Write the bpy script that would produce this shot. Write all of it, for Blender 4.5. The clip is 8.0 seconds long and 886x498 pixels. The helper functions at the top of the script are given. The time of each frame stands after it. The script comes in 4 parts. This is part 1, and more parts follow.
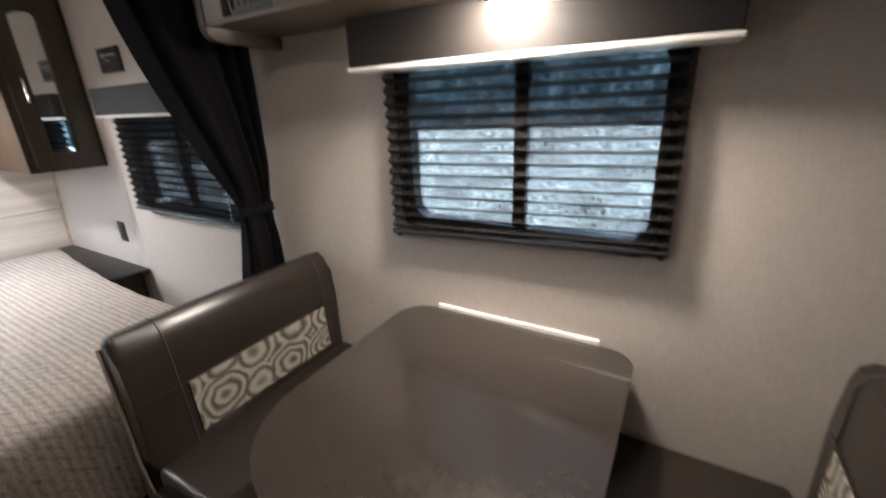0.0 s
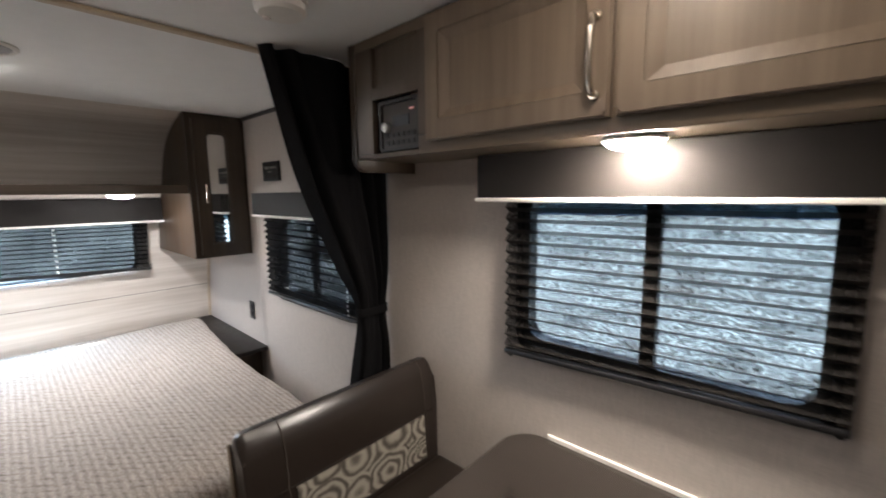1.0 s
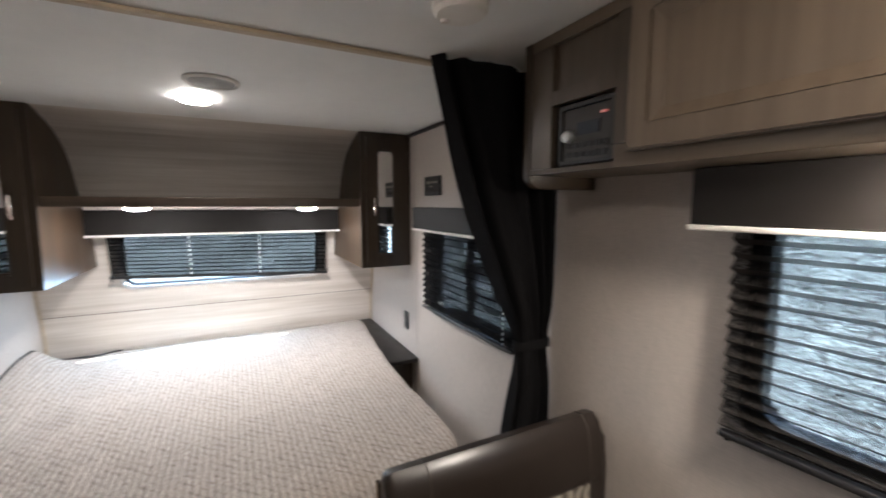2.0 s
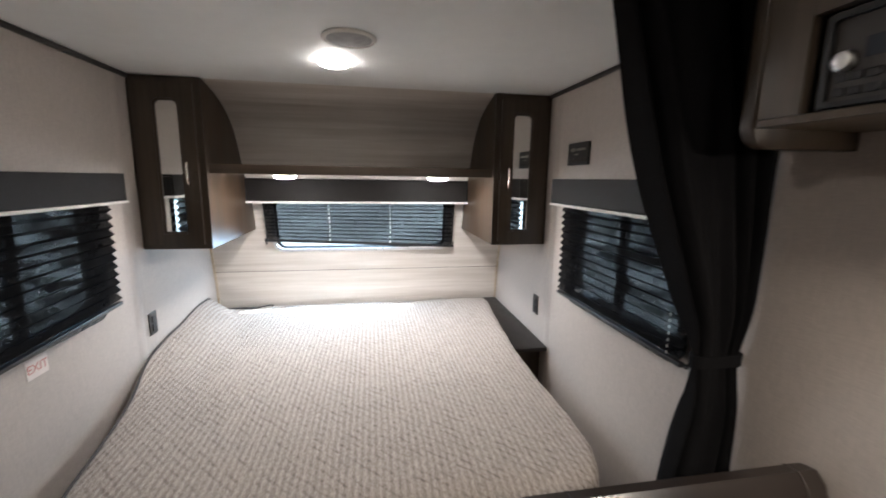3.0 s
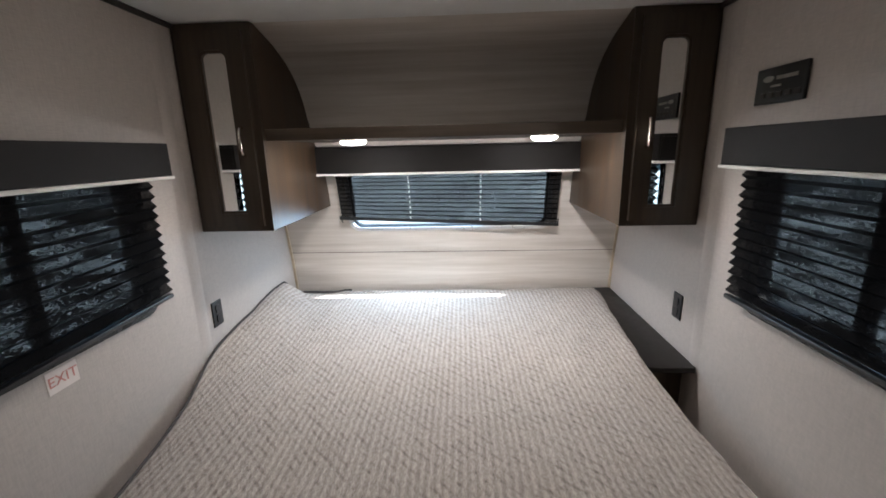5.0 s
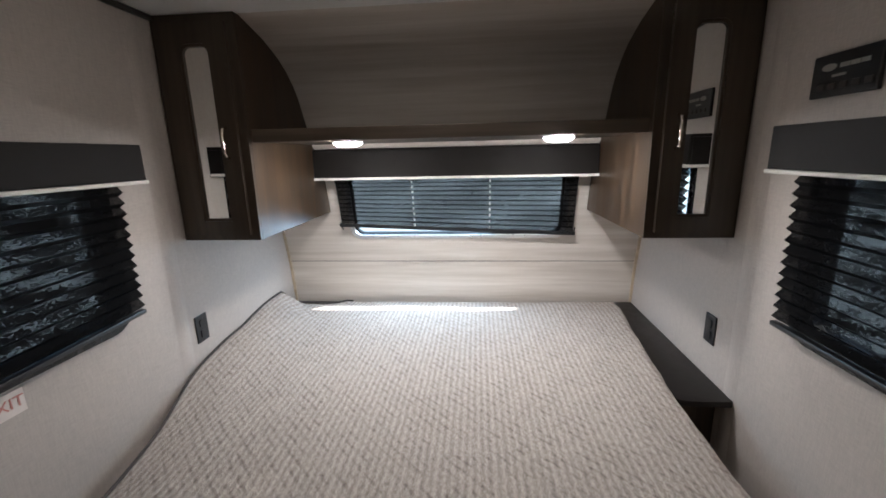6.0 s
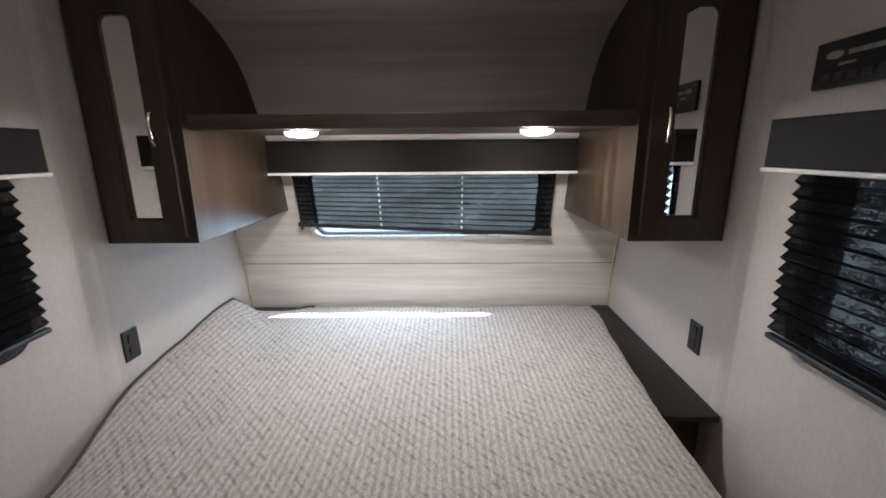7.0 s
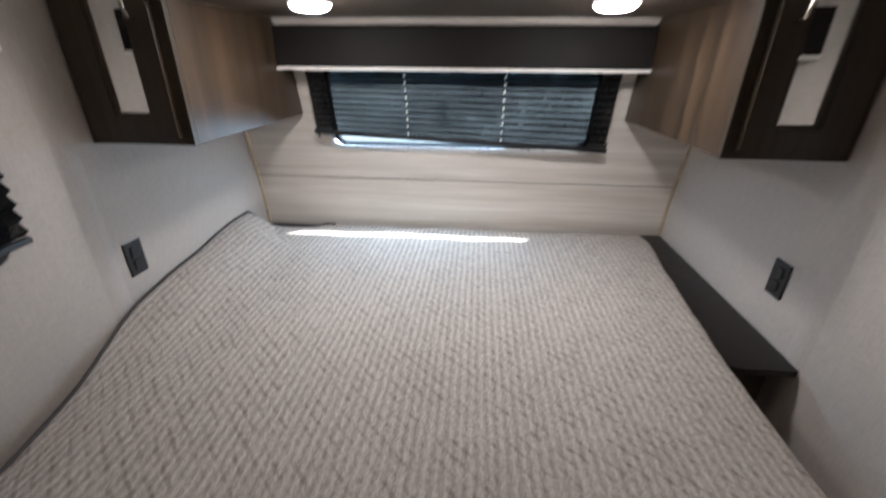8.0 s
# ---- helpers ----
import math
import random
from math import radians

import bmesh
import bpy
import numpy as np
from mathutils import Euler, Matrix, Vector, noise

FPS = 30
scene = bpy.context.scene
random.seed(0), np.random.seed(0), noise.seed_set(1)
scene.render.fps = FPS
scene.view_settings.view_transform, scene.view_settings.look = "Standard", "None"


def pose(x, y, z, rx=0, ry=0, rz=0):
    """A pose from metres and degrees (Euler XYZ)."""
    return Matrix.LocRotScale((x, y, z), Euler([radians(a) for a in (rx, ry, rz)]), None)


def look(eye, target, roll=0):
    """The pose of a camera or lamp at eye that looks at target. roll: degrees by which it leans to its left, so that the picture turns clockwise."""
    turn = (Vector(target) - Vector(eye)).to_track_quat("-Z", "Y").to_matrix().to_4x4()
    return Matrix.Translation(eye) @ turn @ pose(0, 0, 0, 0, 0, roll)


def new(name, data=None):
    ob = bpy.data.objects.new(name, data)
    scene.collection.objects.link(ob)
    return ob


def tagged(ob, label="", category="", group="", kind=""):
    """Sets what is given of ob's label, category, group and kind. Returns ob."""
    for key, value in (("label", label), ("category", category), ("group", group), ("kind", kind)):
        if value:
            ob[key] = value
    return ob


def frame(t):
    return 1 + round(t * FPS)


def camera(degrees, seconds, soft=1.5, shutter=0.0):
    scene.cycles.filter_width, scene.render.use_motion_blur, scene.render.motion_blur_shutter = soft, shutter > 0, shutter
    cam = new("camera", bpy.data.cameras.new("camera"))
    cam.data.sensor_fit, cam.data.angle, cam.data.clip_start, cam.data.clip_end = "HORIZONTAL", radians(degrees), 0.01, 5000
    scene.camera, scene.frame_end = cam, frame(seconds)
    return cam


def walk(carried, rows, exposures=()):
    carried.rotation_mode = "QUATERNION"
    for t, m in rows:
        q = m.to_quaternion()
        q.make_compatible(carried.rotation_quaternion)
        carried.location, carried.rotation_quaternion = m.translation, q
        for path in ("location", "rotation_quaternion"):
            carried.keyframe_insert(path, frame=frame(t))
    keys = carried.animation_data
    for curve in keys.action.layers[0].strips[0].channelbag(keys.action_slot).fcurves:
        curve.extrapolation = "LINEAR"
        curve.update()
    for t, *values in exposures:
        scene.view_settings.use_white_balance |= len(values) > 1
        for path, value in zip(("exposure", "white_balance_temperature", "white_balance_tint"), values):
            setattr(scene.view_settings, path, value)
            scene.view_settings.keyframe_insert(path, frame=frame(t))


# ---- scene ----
cam = camera(94.8, 8.0, soft=1.7, shutter=0.5)
PATH = [
    (0, (3.547, 0.025, 1.362), (2.585, 1.647, 0.697), -2.1),
    (0.5, (3.513, 0.022, 1.42), (2.355, 1.601, 1.015), -1.5),
    (1, (3.469, -0.008, 1.48), (2.125, 1.447, 1.206), -0.7),
    (1.5, (3.397, 0.003, 1.5), (1.852, 1.253, 1.273), 0.0),
    (2, (3.285, 0.052, 1.505), (1.513, 0.952, 1.289), 0.1),
    (3.5, (2.933, 0.066, 1.467), (0.981, 0.241, 1.065), 0.5),
    (4, (2.781, 0.056, 1.457), (0.828, 0.117, 1.03), -0.5),
    (4.5, (2.668, 0.061, 1.445), (0.722, 0.04, 0.983), -1.1),
    (6, (2.388, 0.126, 1.434), (0.447, -0.045, 0.98), -1.3),
    (6.5, (2.321, 0.134, 1.423), (0.384, 0.02, 0.94), -1.2),
    (7, (2.225, 0.134, 1.42), (0.281, 0.095, 0.951), -0.5),
    (7.5, (2.115, 0.11, 1.403), (0.191, 0.086, 0.857), -0.6),
    (8, (2.015, 0.09, 1.345), (0.203, -0.06, 0.511), 0.5),
]
walk(cam, [(t, look(eye, target, roll)) for t, eye, target, roll in PATH], exposures=[(0.0, 2.8, 5800, 10), (0.5, 2.62, 5800, 10), (1.0, 2.5, 5800, 10), (1.5, 2.48, 5800, 10), (2.0, 2.55, 5800, 10), (3.5, 2.4, 5800, 10), (4.5, 2.1, 5800, 10), (6.0, 1.9, 5800, 10), (7.0, 1.82, 5800, 10), (7.5, 1.74, 5800, 10), (8.0, 1.6, 5800, 10)])

# ---- world, sun and exposure ----
SUN_DIR = Vector((0.15, -0.41, -1.0)).normalized()
world = bpy.data.worlds.new("sky")
scene.world = world
world.use_nodes = True
wn = world.node_tree
sky = wn.nodes.new("ShaderNodeTexSky")
sky.sky_type, sky.sun_disc = "NISHITA", False
sky.sun_elevation = math.asin(-SUN_DIR.z)
sky.sun_rotation = math.atan2(-SUN_DIR.x, -SUN_DIR.y)
wn.nodes["Background"].inputs["Strength"].default_value = 0.12
wn.links.new(sky.outputs[0], wn.nodes["Background"].inputs["Color"])
sun = new("sun", bpy.data.lights.new("sun", "SUN"))
sun.data.energy, sun.data.angle, sun.data.color = 5.0, radians(0.5), (1.0, 0.97, 0.86)
sun.rotation_euler = SUN_DIR.to_track_quat("-Z", "Y").to_euler()


# daylight coming in under the crooked shade of the front window
gap_light = new("window_daylight", bpy.data.lights.new("window_daylight", "AREA"))
gap_light.data.shape, gap_light.data.size, gap_light.data.size_y = "RECTANGLE", 0.8, 0.03
gap_light.data.energy, gap_light.data.color = 2.1, (0.60, 0.83, 1.0)
gap_light.matrix_world = look((0.081, -0.2, 1.005), (0.42, -0.2, 0.5))


# ---- materials ----
def mat(name, rough=0.5, metal=0.0, spec=0.5):
    m = bpy.data.materials.new(name)
    m.use_nodes = True
    b = m.node_tree.nodes["Principled BSDF"]
    b.inputs["Roughness"].default_value, b.inputs["Metallic"].default_value = rough, metal
    b.inputs["Specular IOR Level"].default_value = spec
    return m, m.node_tree, b


def node(nt, kind, **inputs):
    n = nt.nodes.new("ShaderNode" + kind)
    for k, v in inputs.items():
        n.inputs[k.replace("_", " ")].default_value = v
    return n


def coords(nt, scale=(1, 1, 1), rot=(0, 0, 0), which="Object"):
    tc, mp = nt.nodes.new("ShaderNodeTexCoord"), nt.nodes.new("ShaderNodeMapping")
    nt.links.new(tc.outputs[which], mp.inputs["Vector"])
    mp.inputs["Scale"].default_value, mp.inputs["Rotation"].default_value = scale, rot
    return mp.outputs[0]


def ramp(nt, src, *stops):
    r = nt.nodes.new("ShaderNodeValToRGB")
    while len(r.color_ramp.elements) < len(stops):
        r.color_ramp.elements.new(0.5)
    for e, (p, c) in zip(r.color_ramp.elements, stops):
        e.position, e.color = p, (*c, 1)
    nt.links.new(src, r.inputs[0])
    return r.outputs[0]


def mix(nt, fac, a, b, blend="MIX"):
    n = nt.nodes.new("ShaderNodeMix")
    n.data_type, n.blend_type = "RGBA", blend
    for sock, v in ((n.inputs[0], fac), (n.inputs[6], a), (n.inputs[7], b)):
        if hasattr(v, "is_linked"):
            nt.links.new(v, sock)
        else:
            sock.default_value = v if sock is n.inputs[0] else (*v, 1)
    return n.outputs[2]


def mul(nt, a, b, op="MULTIPLY"):
    n = nt.nodes.new("ShaderNodeMath")
    n.operation = op
    for sock, v in zip(n.inputs, (a, b)):
        if hasattr(v, "is_linked"):
            nt.links.new(v, sock)
        else:
            sock.default_value = v
    return n.outputs[0]


def bump(nt, b, src, strength, dist=0.002):
    n = node(nt, "Bump", Strength=strength, Distance=dist)
    nt.links.new(src, n.inputs["Height"])
    nt.links.new(n.outputs[0], b.inputs["Normal"])


def noise_tex(nt, vec, scale, detail=4.0, rough=0.55):
    n = node(nt, "TexNoise", Scale=scale, Detail=detail, Roughness=rough)
    nt.links.new(vec, n.inputs["Vector"])
    return n.outputs["Fac"]


def linen(name, base, dark):
    """Vinyl wallpaper with a fine woven linen print."""
    m, nt, b = mat(name, 0.62, spec=0.35)
    v = noise_tex(nt, coords(nt, (420, 420, 30)), 1.0, 3)
    h = noise_tex(nt, coords(nt, (34, 34, 480)), 1.0, 3)
    big = noise_tex(nt, coords(nt), 3.5, 5)
    weave = mul(nt, v, h, "ADD")
    c = ramp(nt, mul(nt, weave, 0.5), (0.38, dark), (0.62, base))
    c = mix(nt, mul(nt, big, 0.25), c, tuple(0.8 * k for k in base))
    nt.links.new(c, b.inputs["Base Color"])
    bump(nt, b, weave, 0.25, 0.0012)
    return m


def wood(name, dark, light, axis=2, rough=0.42, grain=1.0, spec=0.45):
    """Printed or stained wood with the grain along an axis."""
    m, nt, b = mat(name, rough, spec=spec)
    s = [38.0 * grain] * 3
    s[axis] = 1.6 * grain
    g = noise_tex(nt, coords(nt, s), 1.0, 6, 0.62)
    s2 = [9.0] * 3
    s2[axis] = 0.7
    g2 = noise_tex(nt, coords(nt, s2), 1.0, 3)
    c = ramp(nt, mul(nt, mul(nt, g, 0.65), mul(nt, g2, 0.45), "ADD"), (0.36, dark), (0.55, tuple((p + q) / 2 for p, q in zip(dark, light))), (0.72, light))
    nt.links.new(c, b.inputs["Base Color"])
    nt.links.new(mul(nt, mul(nt, g, 0.25), rough - 0.1, "ADD"), b.inputs["Roughness"])
    bump(nt, b, g, 0.18, 0.001)
    return m


def plain(name, colour, rough=0.5, metal=0.0, vary=0.12, scale=30.0, relief=0.05, spec=0.5, haze=0.2):
    m, nt, b = mat(name, rough, metal, spec)
    n = noise_tex(nt, coords(nt), scale, 5)
    big = noise_tex(nt, coords(nt), scale * 0.12, 3)
    f = mul(nt, mul(nt, n, 0.5), mul(nt, big, 0.5), "ADD")
    nt.links.new(ramp(nt, f, (0.3, tuple(k * (1 - vary) for k in colour)), (0.7, tuple(min(1, k * (1 + vary)) for k in colour))), b.inputs["Base Color"])
    nt.links.new(mul(nt, mul(nt, n, haze), rough - haze / 2, "ADD"), b.inputs["Roughness"])
    if relief:
        bump(nt, b, n, relief, 0.001)
    return m


def glow(name, colour, strength):
    m, nt, b = mat(name, 0.4)
    b.inputs["Base Color"].default_value = (0.9, 0.9, 0.88, 1)
    b.inputs["Emission Color"].default_value, b.inputs["Emission Strength"].default_value = (*colour, 1), strength
    return m


def sheer(name, lo, hi, cloth, cells, edge=(0.38, 0.66), clump=0.35, patch=(6, 6, 9)):
    """Crinkled pleated-shade fabric: dark threads with open weave between."""
    m, nt, b = mat(name, 0.9, spec=0.04)
    b.inputs["Base Color"].default_value = (*cloth, 1)
    a = noise_tex(nt, coords(nt, cells), 1.0, 4, 0.62)
    big = noise_tex(nt, coords(nt, patch), 1.0, 3)
    f = mul(nt, mul(nt, a, 1 - clump), mul(nt, big, clump), "ADD")
    t = ramp(nt, f, (edge[0], (lo,) * 3), (edge[1], (hi,) * 3))
    tr, mx = nt.nodes.new("ShaderNodeBsdfTransparent"), nt.nodes.new("ShaderNodeMixShader")
    nt.links.new(t, mx.inputs[0])
    nt.links.new(b.outputs[0], mx.inputs[1])
    nt.links.new(tr.outputs[0], mx.inputs[2])
    nt.links.new(mx.outputs[0], nt.nodes["Material Output"].inputs["Surface"])
    bump(nt, b, a, 0.4, 0.002)
    return m


M_WALL = linen("linen_wallpaper", (0.485, 0.436, 0.395), (0.395, 0.354, 0.32))
M_FRONT = wood("whitewashed_panel", (0.50, 0.442, 0.386), (0.74, 0.69, 0.64), 1, 0.45, 0.8)
M_CAB = wood("cabinet_wood", (0.108, 0.079, 0.054), (0.178, 0.134, 0.094), 2, 0.46)
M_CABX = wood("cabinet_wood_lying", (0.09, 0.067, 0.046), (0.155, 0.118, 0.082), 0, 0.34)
M_CABY = wood("shelf_wood", (0.036, 0.026, 0.018), (0.095, 0.070, 0.049), 1, 0.36)
# cabinet wood round the stereo, lamp falloff put into its darker colour
M_CAB_SHADED = wood("cabinet_wood_shaded", (0.050, 0.037, 0.026), (0.088, 0.067, 0.048), 2, 0.34)
M_FACE = wood("cabinet_face_wood", (0.023, 0.016, 0.0102), (0.055, 0.039, 0.0255), 2, 0.38)
M_SIDE = wood("cabinet_side_wood", (0.016, 0.010, 0.0056), (0.074, 0.046, 0.026), 2, 0.38, 0.6)
M_NIGHT = plain("nightstand_laminate", (0.0135, 0.0108, 0.0092), 0.42, vary=0.12, scale=30, relief=0, spec=0.3)
M_LAM = plain("dark_laminate", (0.030, 0.0245, 0.021), 0.12, vary=0.12, scale=40, relief=0, spec=0.8, haze=0.04)
M_CEIL = plain("ceiling_panel", (0.80, 0.80, 0.785), 0.55, vary=0.04, scale=14, relief=0.06)
M_TRIM = plain("dark_trim", (0.035, 0.03, 0.027), 0.5)
M_TAN = wood("light_trim", (0.42, 0.33, 0.23), (0.62, 0.52, 0.39), 1, 0.5)
M_FLOOR = wood("vinyl_plank", (0.10, 0.08, 0.065), (0.24, 0.20, 0.165), 0, 0.45, 0.6)
M_VAL = plain("valance_vinyl", (0.0125, 0.0104, 0.0093), 0.62, vary=0.15, scale=90, relief=0.12, spec=0.18)
M_WHITE = plain("white_plastic", (0.78, 0.75, 0.70), 0.4, vary=0.04)
M_BLACK = plain("black_plastic", (0.010, 0.010, 0.011), 0.38, vary=0.2)
M_GLOSS = plain("glossy_black_trim", (0.008, 0.008, 0.009), 0.26, vary=0.1, relief=0)
M_STEEL = plain("brushed_nickel", (0.62, 0.56, 0.48), 0.24, 1.0, vary=0.08, scale=80)
M_ALU = plain("aluminium", (0.75, 0.75, 0.76), 0.3, 1.0, vary=0.06, scale=60)
M_CURT = plain("black_curtain_cloth", (0.0048, 0.0046, 0.0052), 0.9, vary=0.25, scale=260, relief=0.35, spec=0.15)
M_LEATHER = plain("brown_vinyl_leather", (0.019, 0.0142, 0.0115), 0.30, vary=0.18, scale=140, relief=0.08, haze=0.1)
M_SEWN = plain("seam_thread", (0.035, 0.027, 0.021), 0.6)
M_MATTRESS = plain("mattress_cloth", (0.55, 0.53, 0.5), 0.8)
M_SHADE = sheer("sheer_shade_cloth", 0.025, 0.40, (0.010, 0.009, 0.0082), (95, 95, 250), (0.415, 0.62), 0.3, (7, 7, 16))
# same cloth on the short facets, lamplight put in as paler beige
M_SHADE_LIT_FOLD = sheer("sheer_shade_lit_fold", 0.04, 0.07, (0.03, 0.026, 0.0225), (55, 55, 120))
M_SHADE2 = sheer("dense_shade_cloth", 0.0, 0.11, (0.0055, 0.0055, 0.006), (110, 110, 260), (0.47, 0.70), 0.5, (6, 6, 26))
M_SHADE3 = sheer("rear_shade_cloth", 0.01, 0.21, (0.006, 0.006, 0.0065), (110, 90, 260), (0.38, 0.68))
M_REAR_FOLD = sheer("rear_shade_fold", 0.0, 0.045, (0.006, 0.006, 0.0065), (60, 40, 150), (0.36, 0.66))
M_DENSE_FOLD = sheer("dense_shade_fold", 0.0, 0.014, (0.006, 0.006, 0.0065), (55, 55, 120), (0.45, 0.66))
M_LENS = glow("lamp_lens", (1.0, 0.92, 0.83), 71)
M_LENSD = glow("warm_lamp_lens", (1.0, 0.84, 0.66), 96)
M_LENSB = glow("ceiling_lamp_lens", (1.0, 0.88, 0.74), 12)
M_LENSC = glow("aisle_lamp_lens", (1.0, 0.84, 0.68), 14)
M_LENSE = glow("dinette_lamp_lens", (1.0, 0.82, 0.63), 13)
M_MARK = plain("pale_print", (0.26, 0.25, 0.22), 0.5)
M_RED = plain("red_print", (0.5, 0.2, 0.17), 0.5)
M_STICK = plain("label_film", (0.66, 0.60, 0.56), 0.4)
M_REDLED = glow("red_display", (1.0, 0.06, 0.03), 0.06)

M_MIRROR, _nt, _b = mat("mirror", 0.02, 1.0)
_b.inputs["Base Color"].default_value = (0.86, 0.87, 0.86, 1)
M_GLASS = bpy.data.materials.new("window_glass")
M_GLASS.use_nodes = True
_nt = M_GLASS.node_tree
_tr, _gl, _mx = _nt.nodes.new("ShaderNodeBsdfTransparent"), _nt.nodes.new("ShaderNodeBsdfGlossy"), _nt.nodes.new("ShaderNodeMixShader")
_tr.inputs[0].default_value, _gl.inputs["Roughness"].default_value, _mx.inputs[0].default_value = (0.86, 0.93, 0.96, 1), 0.02, 0.05
_nt.links.new(_tr.outputs[0], _mx.inputs[1]), _nt.links.new(_gl.outputs[0], _mx.inputs[2])
_nt.links.new(_mx.outputs[0], _nt.nodes["Material Output"].inputs["Surface"])


def quilt_material():
    """Woven greige coverlet: cords running to the head, broken by short slanted stitches."""
    m, nt, b = mat("woven_coverlet", 0.92, spec=0.1)
    wob = node(nt, "TexNoise", Scale=16.0, Detail=3.0)
    nt.links.new(coords(nt), wob.inputs["Vector"])
    add = nt.nodes.new("ShaderNodeVectorMath")
    add.operation = "MULTIPLY_ADD"
    nt.links.new(wob.outputs["Color"], add.inputs[0])
    add.inputs[1].default_value = (0.03, 0.007, 0.0)
    nt.links.new(coords(nt), add.inputs[2])
    sep = nt.nodes.new("ShaderNodeSeparateXYZ")
    nt.links.new(add.outputs[0], sep.inputs[0])
    along = mul(nt, mul(nt, sep.outputs[0], sep.outputs[2], "SUBTRACT"), 1 / 0.042)
    across = mul(nt, sep.outputs[1], 1 / 0.0235)
    row = mul(nt, across, 0, "FLOOR")
    inrow = mul(nt, across, 0, "FRACT")
    u = mul(nt, mul(nt, along, mul(nt, row, 0.46), "ADD"), mul(nt, inrow, -0.55), "ADD")
    stitch = mul(nt, mul(nt, mul(nt, u, 2 * math.pi), 0, "SINE"), 0.25, "SUBTRACT")
    stitch = mul(nt, stitch, 0.0, "MAXIMUM")
    some = ramp(nt, noise_tex(nt, coords(nt, (1, 1.6, 1)), 19, 4, 0.6), (0.44, (0.1,) * 3), (0.60, (1.6,) * 3))
    stitch = mul(nt, stitch, some)
    cord = mul(nt, mul(nt, across, 2 * math.pi), 0, "COSINE")
    fine = noise_tex(nt, coords(nt, (0.6, 1.3, 0.6)), 130, 4, 0.75)
    blot = noise_tex(nt, coords(nt, (4, 12, 4)), 2.2, 5, 0.65)
    h = mul(nt, mul(nt, stitch, -0.16), mul(nt, cord, -0.085), "ADD")
    h = mul(nt, mul(nt, h, 0.17, "ADD"), mul(nt, fine, 1.0), "ADD")
    c = ramp(nt, h, (0.36, (0.20, 0.165, 0.139)), (0.66, (0.49, 0.43, 0.38)), (0.90, (0.73, 0.68, 0.62)))
    c = mix(nt, mul(nt, blot, 0.45), c, (0.35, 0.305, 0.27))
    nt.links.new(c, b.inputs["Base Color"])
    bump(nt, b, h, 1.0, 0.008)
    return m


def insert_material():
    """Seat-back insert: taupe rings on a cream ground."""
    m, nt, b = mat("ring_print_cloth", 0.75, spec=0.2)
    vo = node(nt, "TexVoronoi", Scale=9.0, Randomness=0.5)
    warp = node(nt, "TexNoise", Scale=14.0, Detail=2.0)
    nt.links.new(coords(nt), warp.inputs["Vector"])
    bend = nt.nodes.new("ShaderNodeVectorMath")
    bend.operation = "MULTIPLY_ADD"
    nt.links.new(warp.outputs["Color"], bend.inputs[0])
    bend.inputs[1].default_value = (0.0, 0.035, 0.035)
    nt.links.new(coords(nt, (0.0, 0.8, 1.0)), bend.inputs[2])
    nt.links.new(bend.outputs[0], vo.inputs["Vector"])
    w = mul(nt, mul(nt, vo.outputs["Distance"], 40.0), 0.5, "ADD")
    s = mul(nt, w, 0.0, "SINE")
    n = noise_tex(nt, coords(nt), 120, 3)
    c = ramp(nt, mul(nt, mul(nt, mul(nt, s, 0.34), 0.42, "ADD"), mul(nt, n, 0.3), "ADD"), (0.25, (0.07, 0.06, 0.05)), (0.55, (0.17, 0.152, 0.126)), (0.85, (0.27, 0.25, 0.21)))
    nt.links.new(c, b.inputs["Base Color"])
    bump(nt, b, n, 0.3, 0.001)
    return m


M_QUILT = quilt_material()
M_BIND = plain("dark_binding", (0.045, 0.038, 0.034), 0.8)
M_RING = insert_material()


def gravel_material():
    m, nt, b = mat("gravel", 0.95, spec=0.1)
    v = node(nt, "TexVoronoi", Scale=55.0)
    nt.links.new(coords(nt), v.inputs["Vector"])
    big = noise_tex(nt, coords(nt), 3.0, 6, 0.7)
    heap = noise_tex(nt, coords(nt), 16.0, 6, 0.8)
    f = mul(nt, mul(nt, v.outputs["Distance"], 0.25), mul(nt, mul(nt, heap, 0.75), mul(nt, big, 0.25), "ADD"), "ADD")
    c = ramp(nt, f, (0.44, (0.03, 0.034, 0.034)), (0.56, (0.15, 0.157, 0.153)), (0.69, (0.45, 0.46, 0.45)))
    nt.links.new(c, b.inputs["Base Color"])
    return m


def woods_material():
    m, nt, b = mat("far_woods", 0.95, spec=0.05)
    a = noise_tex(nt, coords(nt, (1, 1, 0.8)), 0.9, 9, 0.75)
    c = ramp(nt, a, (0.38, (0.06, 0.08, 0.07)), (0.50, (0.22, 0.27, 0.25)), (0.60, (0.5, 0.56, 0.57)))
    nt.links.new(c, b.inputs["Base Color"])
    bump(nt, b, a, 1.0, 0.6)
    return m


M_GRAVEL, M_WOODS = gravel_material(), woods_material()


# ---- mesh helpers ----
def thing(name, x, y, z, label, category, group="", kind=""):
    ob = new(name)
    ob.location = (x, y, z)
    ob.empty_display_size = 0.05
    return tagged(ob, label, category, group, kind)


def root_of(ob):
    while ob.parent:
        ob = ob.parent
    return ob


